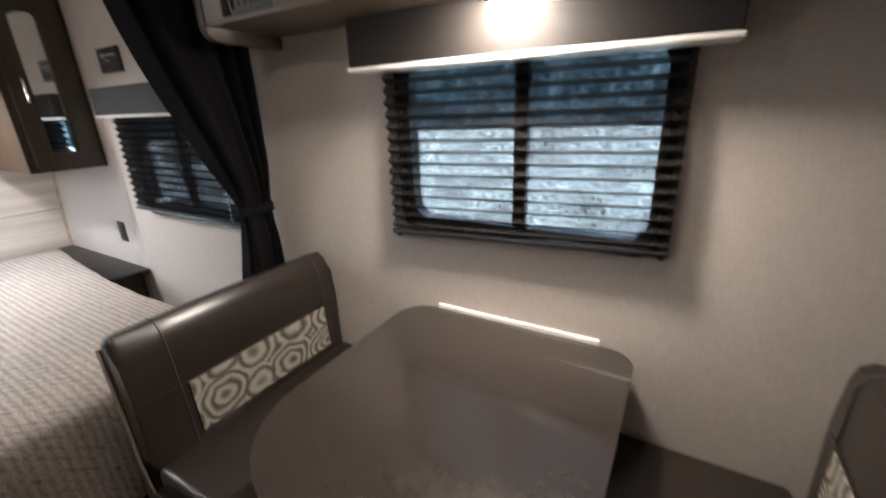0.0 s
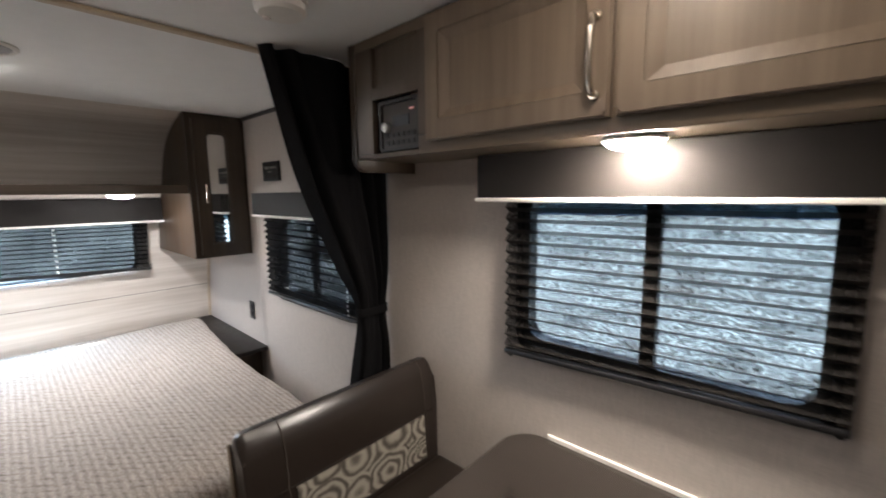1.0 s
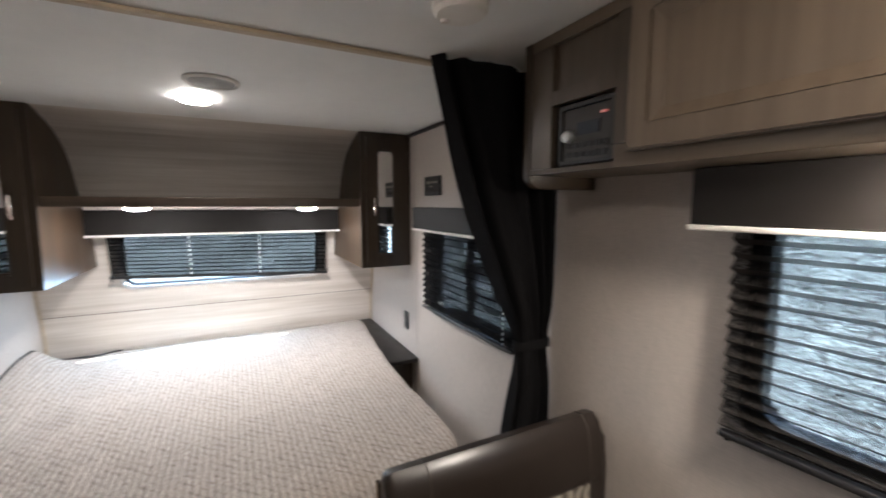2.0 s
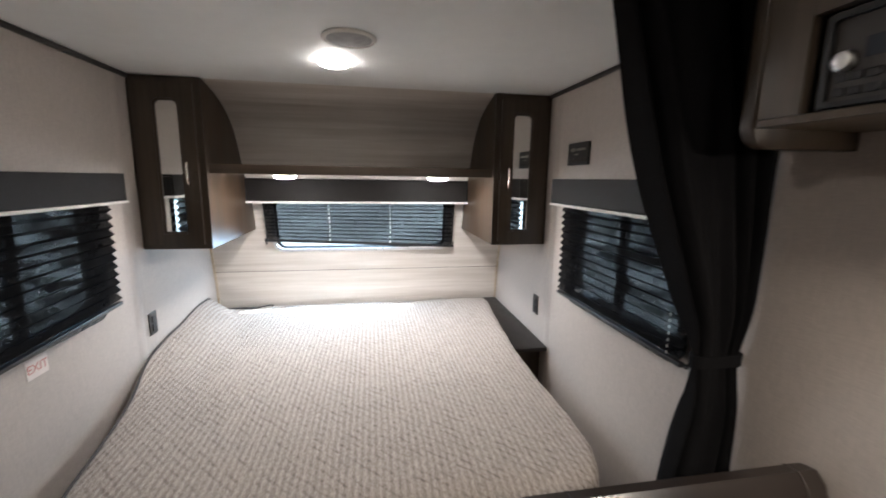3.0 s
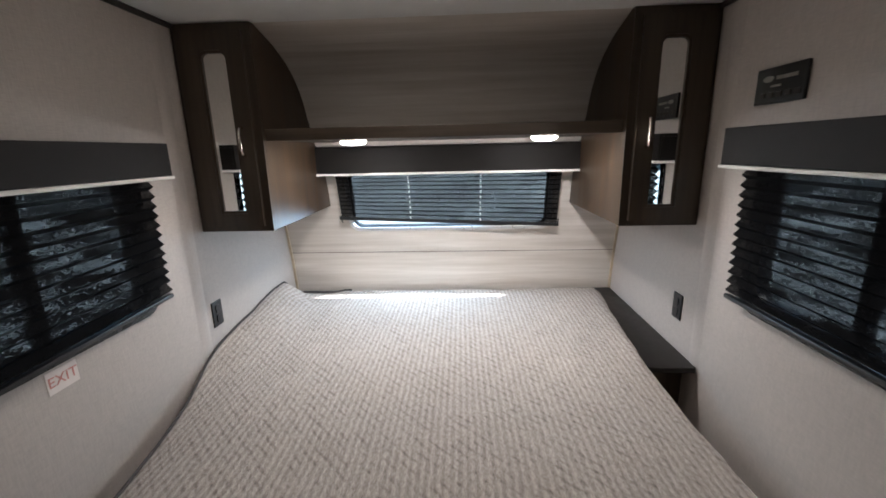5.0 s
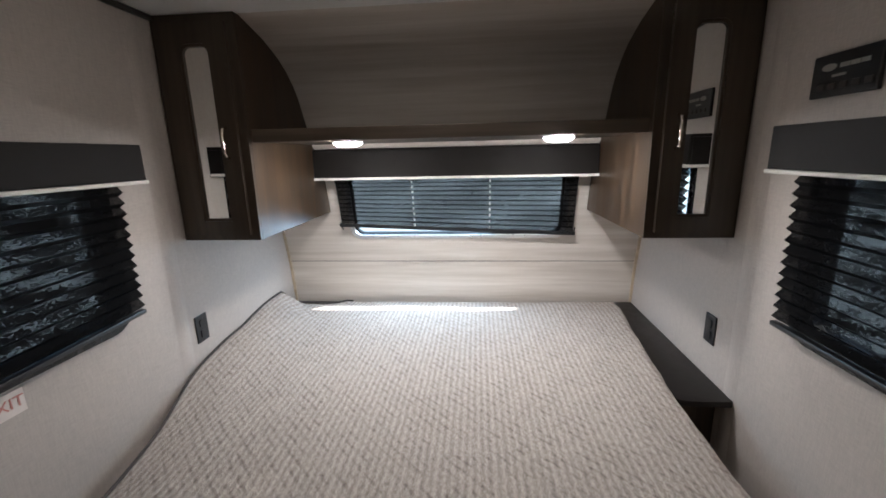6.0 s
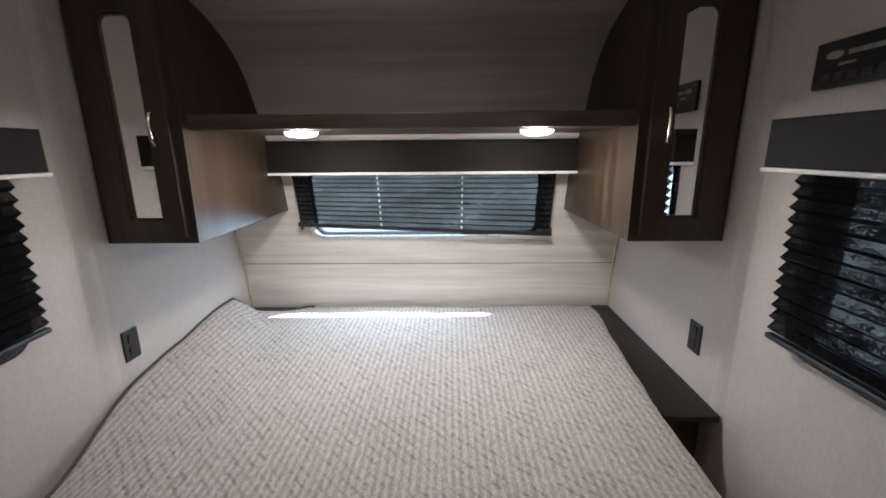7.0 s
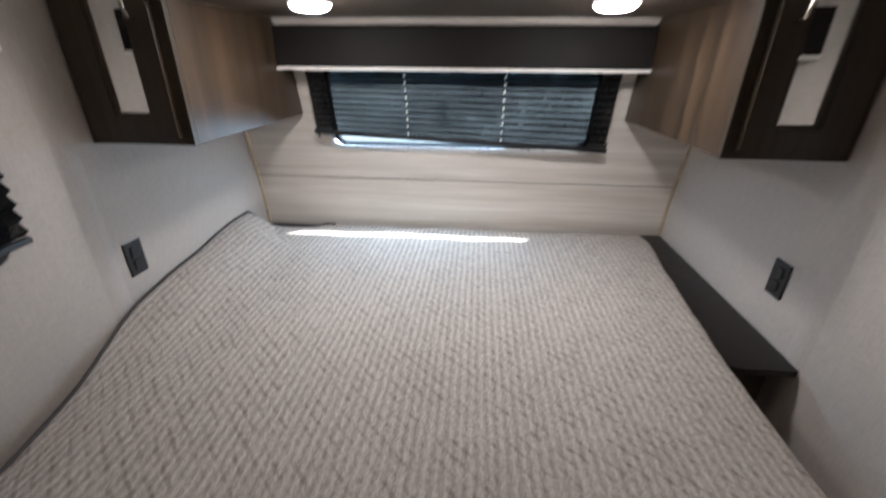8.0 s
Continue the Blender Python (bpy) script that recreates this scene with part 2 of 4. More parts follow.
def part(name, bm, material, parent=None, label="", smooth=False):
    """Links a bmesh, given in world metres, as one mesh object under its thing."""
    if parent:
        bmesh.ops.translate(bm, verts=bm.verts, vec=-root_of(parent).location)
    bmesh.ops.recalc_face_normals(bm, faces=bm.faces)
    me = bpy.data.meshes.new(name)
    bm.to_mesh(me)
    bm.free()
    me.materials.append(material)
    if smooth:
        me.polygons.foreach_set("use_smooth", [True] * len(me.polygons))
        me.set_sharp_from_angle(angle=radians(38))
    ob = new(name, me)
    ob.parent = parent
    if label:
        ob["label"] = label
    return ob


def setting(name, bm, material, label, category, smooth=False):
    return tagged(part(name, bm, material, smooth=smooth), label, category, kind="structure")


def box(bm, x0, x1, y0, y1, z0, z1, bevel=0.0, seg=2):
    r = bmesh.ops.create_cube(bm, size=1.0, matrix=Matrix.LocRotScale(((x0 + x1) / 2, (y0 + y1) / 2, (z0 + z1) / 2), None, (x1 - x0, y1 - y0, z1 - z0)))
    if bevel:
        es = list({e for v in r["verts"] for e in v.link_edges})
        bmesh.ops.bevel(bm, geom=es, offset=bevel, segments=seg, profile=0.5, affect="EDGES")
    return bm


def boxm(*a, **k):
    return box(bmesh.new(), *a, **k)


def prism(bm, pts, axis, a0, a1, bevel=0.0, seg=2):
    """A closed outline, in the two other axes in order, drawn out along axis."""
    def put(p, a):
        q = list(p)
        q.insert("xyz".index(axis), a)
        return q
    lo, hi = [bm.verts.new(put(p, a0)) for p in pts], [bm.verts.new(put(p, a1)) for p in pts]
    n = len(pts)
    fs = [bm.faces.new(lo[::-1]), bm.faces.new(hi)]
    for i in range(n):
        fs.append(bm.faces.new((lo[i], lo[(i + 1) % n], hi[(i + 1) % n], hi[i])))
    if bevel:
        es = [e for f in fs[:2] for e in f.edges]
        bmesh.ops.bevel(bm, geom=es, offset=bevel, segments=seg, profile=0.5, affect="EDGES")
    return bm


def rounded(x0, x1, y0, y1, r, n=6):
    """Outline of a rectangle with rounded corners; r may be one radius or four."""
    rs = r if isinstance(r, (tuple, list)) else (r,) * 4
    out = []
    for (cx, cy, a), q in zip(((x1, y1, 0), (x0, y1, 90), (x0, y0, 180), (x1, y0, 270)), rs):
        ox, oy = cx - math.copysign(q, cx - (x0 + x1) / 2), cy - math.copysign(q, cy - (y0 + y1) / 2)
        for i in range(n + 1 if q > 0 else 1):
            t = radians(a + 90 * i / n)
            out.append((ox + q * math.cos(t), oy + q * math.sin(t)))
    return out


def ring(bm, outer, inner, axis, a0, a1):
    """A frame between two outlines with the same number of points."""
    def put(p, a):
        q = list(p)
        q.insert("xyz".index(axis), a)
        return bm.verts.new(q)
    v = [[put(p, a) for p in o] for o, a in ((outer, a0), (outer, a1), (inner, a1), (inner, a0))]
    n = len(outer)
    for k in range(4):
        for i in range(n):
            j = (i + 1) % n
            bm.faces.new((v[k][i], v[k][j], v[(k + 1) % 4][j], v[(k + 1) % 4][i]))
    return bm


def lathe(bm, profile, centre, n=32, axis="z"):
    """Turns (radius, height) points about an axis through centre."""
    rows = []
    for r, h in profile:
        row = []
        for i in range(n):
            a = 2 * math.pi * i / n
            p = [r * math.cos(a), r * math.sin(a)]
            p.insert("xyz".index(axis), h)
            row.append(bm.verts.new(Vector(p) + Vector(centre)))
        rows.append(row)
    for a, b in zip(rows, rows[1:]):
        for i in range(n):
            bm.faces.new((a[i], a[(i + 1) % n], b[(i + 1) % n], b[i]))
    bm.faces.new(rows[0]), bm.faces.new(rows[-1])
    return bm


def tube(bm, pts, r, n=8):
    """A round bar along points."""
    pts = [Vector(p) for p in pts]
    rows = []
    for i, p in enumerate(pts):
        d = (pts[min(i + 1, len(pts) - 1)] - pts[max(i - 1, 0)]).normalized()
        u = d.cross((0.31, 0.22, 0.92)).normalized()
        w = d.cross(u)
        rows.append([bm.verts.new(p + r * (math.cos(2 * math.pi * k / n) * u + math.sin(2 * math.pi * k / n) * w)) for k in range(n)])
    for a, b in zip(rows, rows[1:]):
        for k in range(n):
            bm.faces.new((a[k], a[(k + 1) % n], b[(k + 1) % n], b[k]))
    bm.faces.new(rows[0]), bm.faces.new(rows[-1])
    return bm


def smoothstep(a, b, x):
    t = min(1, max(0, (x - a) / (b - a)))
    return t * t * (3 - 2 * t)


def spline(pts, x):
    """Monotone-ish interpolation through (x, y) points."""
    if x <= pts[0][0]:
        return pts[0][1]
    for i, ((x0, y0), (x1, y1)) in enumerate(zip(pts, pts[1:])):
        if x <= x1:
            m = [0, 0]
            for k, j in enumerate((i, i + 1)):
                a, b = pts[max(j - 1, 0)], pts[min(j + 1, len(pts) - 1)]
                m[k] = (b[1] - a[1]) / (b[0] - a[0]) * (x1 - x0)
            t = (x - x0) / (x1 - x0)
            return (2 * t**3 - 3 * t**2 + 1) * y0 + (t**3 - 2 * t**2 + t) * m[0] + (3 * t**2 - 2 * t**3) * y1 + (t**3 - t**2) * m[1]
    return pts[-1][1]


# ---- the shell of the trailer ----
W, BACK, CEIL, THICK = 1.035, 5.4, 1.935, 0.05
FRONT = [(0.0, -0.03), (0.45, -0.015), (0.55, 0.0), (0.75, 0.025), (0.92, 0.06), (1.05, 0.09), (1.2, 0.122), (1.33, 0.165), (1.46, 0.255), (1.6, 0.35), (1.72, 0.42), (1.82, 0.53), (1.89, 0.68), (1.935, 0.86)]


def front_x(z):
    return spline(FRONT, z)


def front_tilt(z):
    """Unit direction up the front wall and its inward normal, in x and z."""
    d = Vector((front_x(z + 0.01) - front_x(z - 0.01), 0, 0.02)).normalized()
    return d, Vector((d.z, 0, -d.x))


setting("floor", boxm(-0.09, BACK + THICK, -W - THICK, W + THICK, -0.06, 0.0), M_FLOOR, "brown wood-look vinyl plank floor", "floor")
setting("ceiling", boxm(0.82, BACK + THICK, -W - THICK, W + THICK, CEIL, CEIL + 0.06), M_CEIL, "smooth off-white ceiling panel", "ceiling")


def side_wall(name, y0, y1, holes, label):
    """A wall along x, built of blocks round its window openings (x0, x1, z0, z1)."""
    bm = bmesh.new()
    nose = [(front_x(CEIL * k / 30) - 0.055, CEIL * k / 30) for k in range(31)]
    prism(bm, nose + [(1.0, CEIL), (1.0, 0.0)], "y", y0, y1)
    xs = [1.0]
    for x0, x1, z0, z1 in holes:
        box(bm, xs[-1], x0, y0, y1, 0, CEIL)
        box(bm, x0, x1, y0, y1, 0, z0), box(bm, x0, x1, y0, y1, z1, CEIL)
        xs.append(x1)
    box(bm, xs[-1], BACK + THICK, y0, y1, 0, CEIL)
    return setting(name, bm, M_WALL, label, "wall")


DIN_HOLE, BED_HOLE = (2.818, 3.527, 1.012, 1.50), (1.222, 1.98, 0.915, 1.40)
side_wall("wall_right", W, W + THICK, [BED_HOLE, DIN_HOLE], "beige linen-textured wallpaper wall with two windows")
side_wall("wall_left", -W - THICK, -W, [BED_HOLE], "beige linen-textured wallpaper wall with one window")
setting("wall_back", boxm(BACK, BACK + THICK, -W, W, 0, CEIL), M_WALL, "plain beige wallpaper wall closing the trailer", "wall")

FW = (-0.60, 0.60, 0.975, 1.34)


def front_wall():
    """Curved front bulkhead with a window opening through it."""
    bm = bmesh.new()
    zs = sorted({0.0, 0.2, 0.4, *[0.5 + 0.05 * i for i in range(29)], 1.915, 1.935, FW[2], FW[3]})
    ys = [-W, FW[0], -0.2, 0.2, FW[1], W]
    grid = {}
    for i, z in enumerate(zs):
        n = front_tilt(z)[1]
        for j, y in enumerate(ys):
            p = Vector((front_x(z), y, z))
            grid[i, j] = bm.verts.new(p), bm.verts.new(p - n * THICK)
    def solid(i, j):
        return 0 <= i < len(zs) - 1 and 0 <= j < len(ys) - 1 and not (zs[i] >= FW[2] - 1e-6 and zs[i + 1] <= FW[3] + 1e-6 and ys[j] >= FW[0] and ys[j + 1] <= FW[1])
    for i in range(len(zs) - 1):
        for j in range(len(ys) - 1):
            if not solid(i, j):
                continue
            a, b, c, d = grid[i, j], grid[i, j + 1], grid[i + 1, j + 1], grid[i + 1, j]
            bm.faces.new((a[0], b[0], c[0], d[0])), bm.faces.new((a[1], d[1], c[1], b[1]))
            for p, q, di, dj in ((a, b, -1, 0), (b, c, 0, 1), (c, d, 1, 0), (d, a, 0, -1)):
                if not solid(i + di, j + dj):
                    bm.faces.new((p[0], p[1], q[1], q[0]))
    return setting("wall_front", bm, M_FRONT, "curved whitewashed wood-look panel wall over the bed", "wall", smooth=True)


front_wall()


def strip_on_front(name, z0, z1, y0, y1, proud, material, label):
    """A thin strip that follows the front wall."""
    bm = bmesh.new()
    n = max(1, round((z1 - z0) / 0.04))
    pts = []
    for i in range(n + 1):
        z = z0 + (z1 - z0) * i / n
        pts.append(Vector((front_x(z), 0, z)))
    nn = [front_tilt(p.z)[1] for p in pts]
    out = [(p.x + proud * q.x, p.z + proud * q.z) for p, q in zip(pts, nn)] + [(p.x + 0.001, p.z) for p in pts[::-1]]
    prism(bm, out, "y", y0, y1)
    return setting(name, bm, material, label, "trim")


strip_on_front("trim_seam", 0.809, 0.812, -W + 0.012, W - 0.012, 0.0015, M_CABY, "dark seam between wall panels")
for s, nm in ((1, "trim_corner_right"), (-1, "trim_corner_left")):
    strip_on_front(nm, 0.3, 1.17, s * W - (0.012 if s > 0 else 0), s * W + (0.012 if s < 0 else 0), 0.012, M_TAN, "narrow tan corner trim")
    y = s * W
    setting("trim_ceiling_" + ("right" if s > 0 else "left"), boxm(0.89, BACK, min(y, y - s * 0.016), max(y, y - s * 0.016), CEIL - 0.02, CEIL - 0.001, bevel=0.004), M_TRIM, "dark trim between wall and ceiling", "trim")
for s, nm in ((1, "trim_batten_right"), (-1, "trim_batten_left")):
    arc = [(0.985 + 0.04 * math.cos(math.pi * k / 16), s * (W + 0.0004 - 0.006 * math.sin(math.pi * k / 16) ** 3)) for k in range(17)]
    setting(nm, prism(bmesh.new(), arc, "z", 0.02, CEIL - 0.022), M_WALL, "rounded wallpaper-covered batten over a wall joint", "trim", smooth=True)
setting("trim_curtain_track", boxm(2.115, 2.14, -W + 0.02, W - 0.02, CEIL - 0.012, CEIL - 0.001, bevel=0.003), M_TAN, "tan curtain track along the ceiling", "trim")

# outside
bmg = bmesh.new()
bmesh.ops.create_grid(bmg, x_segments=2, y_segments=2, size=400, matrix=Matrix.Translation((0, 0, -0.75)))
setting("ground", bmg, M_GRAVEL, "pale gravel lot outside the windows", "ground")
bmw = bmesh.new()
random.seed(4)
N = 240
top = []
for i in range(N):
    a = 2 * math.pi * i / N
    r = 42 + 4.0 * noise.noise((math.cos(a) * 4, math.sin(a) * 4, 0))
    h = 8.0 + 4.0 * noise.noise((math.cos(a) * 9, math.sin(a) * 9, 3)) + random.uniform(-1.2, 1.2)
    top.append([bmw.verts.new((r * math.cos(a) + (0.5 if k else 0) * random.uniform(-1, 1), r * math.sin(a), -0.75 + h * k / 5)) for k in range(6)])
for i in range(N):
    for k in range(5):
        bmw.faces.new((top[i][k], top[(i + 1) % N][k], top[(i + 1) % N][k + 1], top[i][k + 1]))
setting("backdrop", bmw, M_WOODS, "distant dark green woods round the lot", "woods")


# ---- windows, shades and valances ----
def side_window(name, x0, x1, z0, z1, s, label, mullion, inset=0.03, corner=0.055, lip=0.022):
    """Slider in a side wall; s is the wall's side. Rounded black frame, two panes."""
    win = thing(name, (x0 + x1) / 2, s * W, z0, label, "window", kind="structure")
    n = 7
    lo, hi = sorted((s * (W + 0.006), s * (W + THICK)))
    part("window_frame", ring(bmesh.new(), rounded(x0 - 0.001, x1 + 0.001, z0 - 0.001, z1 + 0.001, 0.004, n), rounded(x0 + 0.03, x1 - 0.03, z0 + 0.03, z1 - 0.03, 0.05, n), "y", lo, hi), M_BLACK, win)
    lo, hi = sorted((s * (W - 0.010), s * (W + 0.005)))
    part("trim_ring", ring(bmesh.new(), rounded(x0 - lip, x1 + lip, z0 - lip, z1 + lip, corner, n), rounded(x0 + 0.012, x1 - 0.012, z0 + 0.012, z1 - 0.012, corner - 0.01, n), "y", lo, hi), M_GLOSS, win)
    lo, hi = sorted((s * (W + 0.012), s * (W + 0.04)))
    part("mullion", boxm(mullion - 0.018, mullion + 0.018, lo, hi, z0 + 0.03, z1 - 0.03, bevel=0.003), M_BLACK, win)
    yp = s * (W + inset)
    for a, b in ((x0 + 0.02, mullion - 0.019), (mullion + 0.019, x1 - 0.02)):
        p = part("pane", boxm(a, b, yp - 0.002, yp + 0.002, z0 + 0.02, z1 - 0.02), M_GLASS, win)
        p.visible_shadow = False
    return win


side_window("window_1", *DIN_HOLE, 1, "black-framed sliding window over the dinette table", 3.18, 0.014, lip=0.004)
side_window("window_2", *BED_HOLE, 1, "black-framed sliding window beside the bed", 1.60, corner=0.075)
side_window("window_3", *BED_HOLE, -1, "black-framed sliding window behind the bed's near side", 1.60, corner=0.075)


def front_window():
    win = thing("window_4", front_x(1.0), 0, FW[2], "long low window in the curved wall over the bed head", "window", kind="structure")
    y0, y1, z0, z1 = FW
    zc = (z0 + z1) / 2
    up, nrm = front_tilt(zc)
    c = Vector((front_x(zc), 0, zc))
    half = (z1 - z0) / 2 / up.z
    def lay(bm):
        # from local (x = out of the wall, y, z = up the wall)
        m = Matrix(((nrm.x, 0, up.x, c.x), (0, 1, 0, 0), (nrm.z, 0, up.z, c.z), (0, 0, 0, 1)))
        bmesh.ops.transform(bm, matrix=m, verts=bm.verts)
        return bm
    n = 7
    part("window_frame", lay(ring(bmesh.new(), rounded(y0 - 0.002, y1 + 0.002, -half - 0.002, half + 0.002, 0.004, n), rounded(y0 + 0.02, y1 - 0.02, -half + 0.014, half - 0.02, 0.05, n), "x", -0.03, -0.012)), M_BLACK, win)
    part("trim_ring", lay(ring(bmesh.new(), rounded(y0 - 0.018, y1 + 0.018, -half - 0.018, half + 0.018, 0.06, n), rounded(y0 + 0.006, y1 - 0.006, -half + 0.002, half - 0.006, 0.05, n), "x", -0.011, 0.005)), M_ALU, win, "bright metal trim ring")
    p = part("pane", lay(boxm(-0.024, -0.020, y0 + 0.012, y1 - 0.012, -half + 0.01, half - 0.012)), M_GLASS, win)
    p.visible_shadow = False


front_window()


def pleats(rows, depth, n_across, side):
    """Zigzag cloth between left and right edge points given top to bottom."""
    bm = bmesh.new()
    prev = None
    for i, (a, b, out) in enumerate(rows):
        off = out * (depth if i % 2 else -depth)
        cur = [bm.verts.new(Vector(a).lerp(Vector(b), k / n_across) + off + 0.0015 * out * noise.noise((k * 0.7, i * 1.3, side))) for k in range(n_across + 1)]
        if prev:
            for k in range(n_across):
                fc = bm.faces.new((prev[k], prev[k + 1], cur[k + 1], cur[k]))
                fc.material_index = (i + 1) % 2
        prev = cur
    return bm


def pleat_z(i, n, z1, z0):
    """Heights of the folds: a tall open facet, then a short return."""
    return z1 + (z0 - z1) * ((i // 2) * 2 + (1.24 if i % 2 else 0)) / n


def side_shade(x0, x1, z0, z1, s, cloth, fold, label, drop=0.0, gap=0.042):
    """Pleated shade hanging before a side window, with bottom rail, rail ends and cords."""
    sh = thing("pleated_shade", (x0 + x1) / 2, s * W, z0, label, "window shade", "pleated shades")
    y = s * (W - gap)
    out = Vector((0, -s, 0))
    n = round((z1 - z0) / 0.0168)
    n += n % 2
    rows = [((x0, y, pleat_z(i, n, z1, z0)), (x1, y, pleat_z(i, n, z1, z0 + drop)), out) for i in range(n + 1)]
    part("cloth", pleats(rows, 0.0095, 24, s), cloth, sh).data.materials.append(fold)
    bm = boxm(x0 - 0.001, x1 + 0.001, y - 0.011, y + 0.011, z0 - 0.016, z0 - 0.001, bevel=0.004)
    for v in bm.verts:
        v.co.z += drop * (v.co.x - x0) / (x1 - x0)
    part("bottom_rail", bm, M_BLACK, sh, smooth=True)
    for x, d in ((x0 + 0.012, 0), (x1 - 0.012, drop)):
        part("hold_down", lathe(bmesh.new(), [(0.008, 0.0), (0.009, 0.006), (0.004, 0.012), (0.004, 0.02)], (x, s * (W - 0.021) if s > 0 else s * (W - 0.001), z0 + d - 0.02), 12, "y"), M_BLACK, sh, smooth=True)
    return sh


def side_valance(x0, x1, z0, z1, depth, s, label):
    """Box valance of dark vinyl with a white bottom rail."""
    va = thing("window_valance", (x0 + x1) / 2, s * W, z0, label, "valance", "window valances")
    lo, hi = sorted((s * W, s * (W - depth)))
    f0, f1 = sorted((s * (W - depth), s * (W - depth + 0.012)))
    part("face_board", boxm(x0, x1, f0, f1, z0 + 0.012, z1, bevel=0.003), M_VAL, va)
    b0, b1 = sorted((s * W, s * (W - depth + 0.0125)))
    part("top_board", boxm(x0, x1, b0, b1, z1 - 0.012, z1, bevel=0.002), M_VAL, va)
    for x in (x0, x1 - 0.012):
        part("end_board", boxm(x, x + 0.012, b0, b1, z0 + 0.012, z1 - 0.0125, bevel=0.002), M_VAL, va)
    r0, r1 = sorted((s * W, s * (W - depth - 0.006)))
    part("bottom_rail", boxm(x0 - 0.004, x1 + 0.004, r0, r1, z0, z0 + 0.0115, bevel=0.003), M_WHITE, va, "off-white plastic rail")
    return va


side_shade(2.79, 3.545, 1.005, 1.455, 1, M_SHADE, M_SHADE_LIT_FOLD, "half-sheer charcoal pleated shade over the dinette window, let down", 0.034, 0.026)
side_valance(2.735, 3.605, 1.452, 1.583, 0.10, 1, "dark brown vinyl valance with pale rail, under overhead cabinet")
bed_shade = side_shade(1.19, 2.04, 0.938, 1.36, 1, M_SHADE2, M_DENSE_FOLD, "black pleated shade let down over the bedroom window", 0.0)
for k in range(7):
    zc = 0.95 + 0.021 * k
    part("cord", tube(bmesh.new(), [(1.985, W - 0.055, zc - 0.0045), (1.985, W - 0.055, zc + 0.0045)], 0.0022, 6), M_WHITE, bed_shade)
side_valance(1.12, 2.08, 1.36, 1.49, 0.08, 1, "dark grey vinyl valance with pale rail beside curtain")
side_shade(1.19, 2.04, 0.952, 1.36, -1, M_SHADE2, M_DENSE_FOLD, "black pleated shade with sagging bottom rail over bedroom window", -0.034)
side_valance(1.11, 2.08, 1.36, 1.485, 0.07, -1, "dark grey vinyl valance with pale rail on plain wall")


def front_shade():
    sh = thing("pleated_shade", 0.18, 0, 1.02, "black pleated shade hanging crooked over the long front window", "window shade", "pleated shades")
    def at(y, z, off):
        n = front_tilt(z)[1]
        return Vector((front_x(z), y, z)) + n * off
    zt, zl, zr = 1.335, 1.066, 1.008
    n = 22
    rows = []
    for i in range(n + 1):
        a, b = pleat_z(i, n, zt, zl), pleat_z(i, n, zt, zr)
        rows.append((at(-0.645, a, 0.06), at(0.645, b, 0.06), front_tilt(a)[1]))
    part("cloth", pleats(rows, 0.0045, 36, 3), M_SHADE3, sh).data.materials.append(M_REAR_FOLD)
    bm = bmesh.new()
    a, b = at(-0.655, zl, 0.062), at(0.655, zr, 0.062)
    d, e = Vector((0.008, 0, 0)), Vector((0.004, 0, 0.010))
    va, vb = [[bm.verts.new(p + q) for q in (-d - e, d - e, d + e, e - d)] for p in (a, b)]
    bm.faces.new(va), bm.faces.new(vb[::-1])
    for i in range(4):
        bm.faces.new((va[i], va[(i + 1) % 4], vb[(i + 1) % 4], vb[i]))
    part("bottom_rail", bm, M_BLACK, sh)
    for y in (-0.225, 0.19):
        z1 = zl + (zr - zl) * (y + 0.645) / 1.29
        # short lengths of cord show between the folds
        for k in range(9):
            za = zt + (z1 - zt) * (k + 0.25) / 9
            zb = zt + (z1 - zt) * (k + 0.62) / 9
            part("cord", tube(bmesh.new(), [at(y, za, 0.0665), at(y, zb, 0.0665)], 0.0036, 6), M_WHITE, sh)
    for y, z in ((-0.66, zl - 0.03), (0.66, zr - 0.01)):
        part("hold_down", tube(bmesh.new(), [at(y, z - 0.018, 0.006), at(y, z, 0.02), at(y, z + 0.03, 0.03)], 0.004, 8), M_BLACK, sh, smooth=True)
    va = thing("window_valance", 0.27, 0, 1.315, "long dark brown vinyl valance with pale rail under shelf", "valance", "window valances")
    xf = 0.30
    part("face_board", prism(bmesh.new(), [(xf - 0.012, 1.325), (xf, 1.325), (xf, 1.459), (xf - 0.003, 1.467), (xf - 0.012, 1.470)], "y", -0.722, 0.718, 0.002), M_VAL, va)
    part("top_board", prism(bmesh.new(), [(front_x(1.463) + 0.002, 1.451), (xf - 0.0125, 1.438), (xf - 0.0125, 1.463), (front_x(1.463) + 0.002, 1.463)], "y", -0.722, 0.718), M_VAL, va)
    for y in (-0.722, 0.706):
        part("end_board", prism(bmesh.new(), [(front_x(1.325) + 0.002, 1.325), (xf - 0.0125, 1.325), (xf - 0.0125, 1.4505), (front_x(1.45) + 0.002, 1.4505)], "y", y, y + 0.012), M_VAL, va)
    part("bottom_rail", prism(bmesh.new(), [(front_x(1.32) + 0.002, 1.313), (xf + 0.006, 1.313), (xf + 0.006, 1.3245), (front_x(1.32) + 0.002, 1.3245)], "y", -0.724, 0.720, 0.002), M_WHITE, va, "off-white plastic rail")


front_shade()


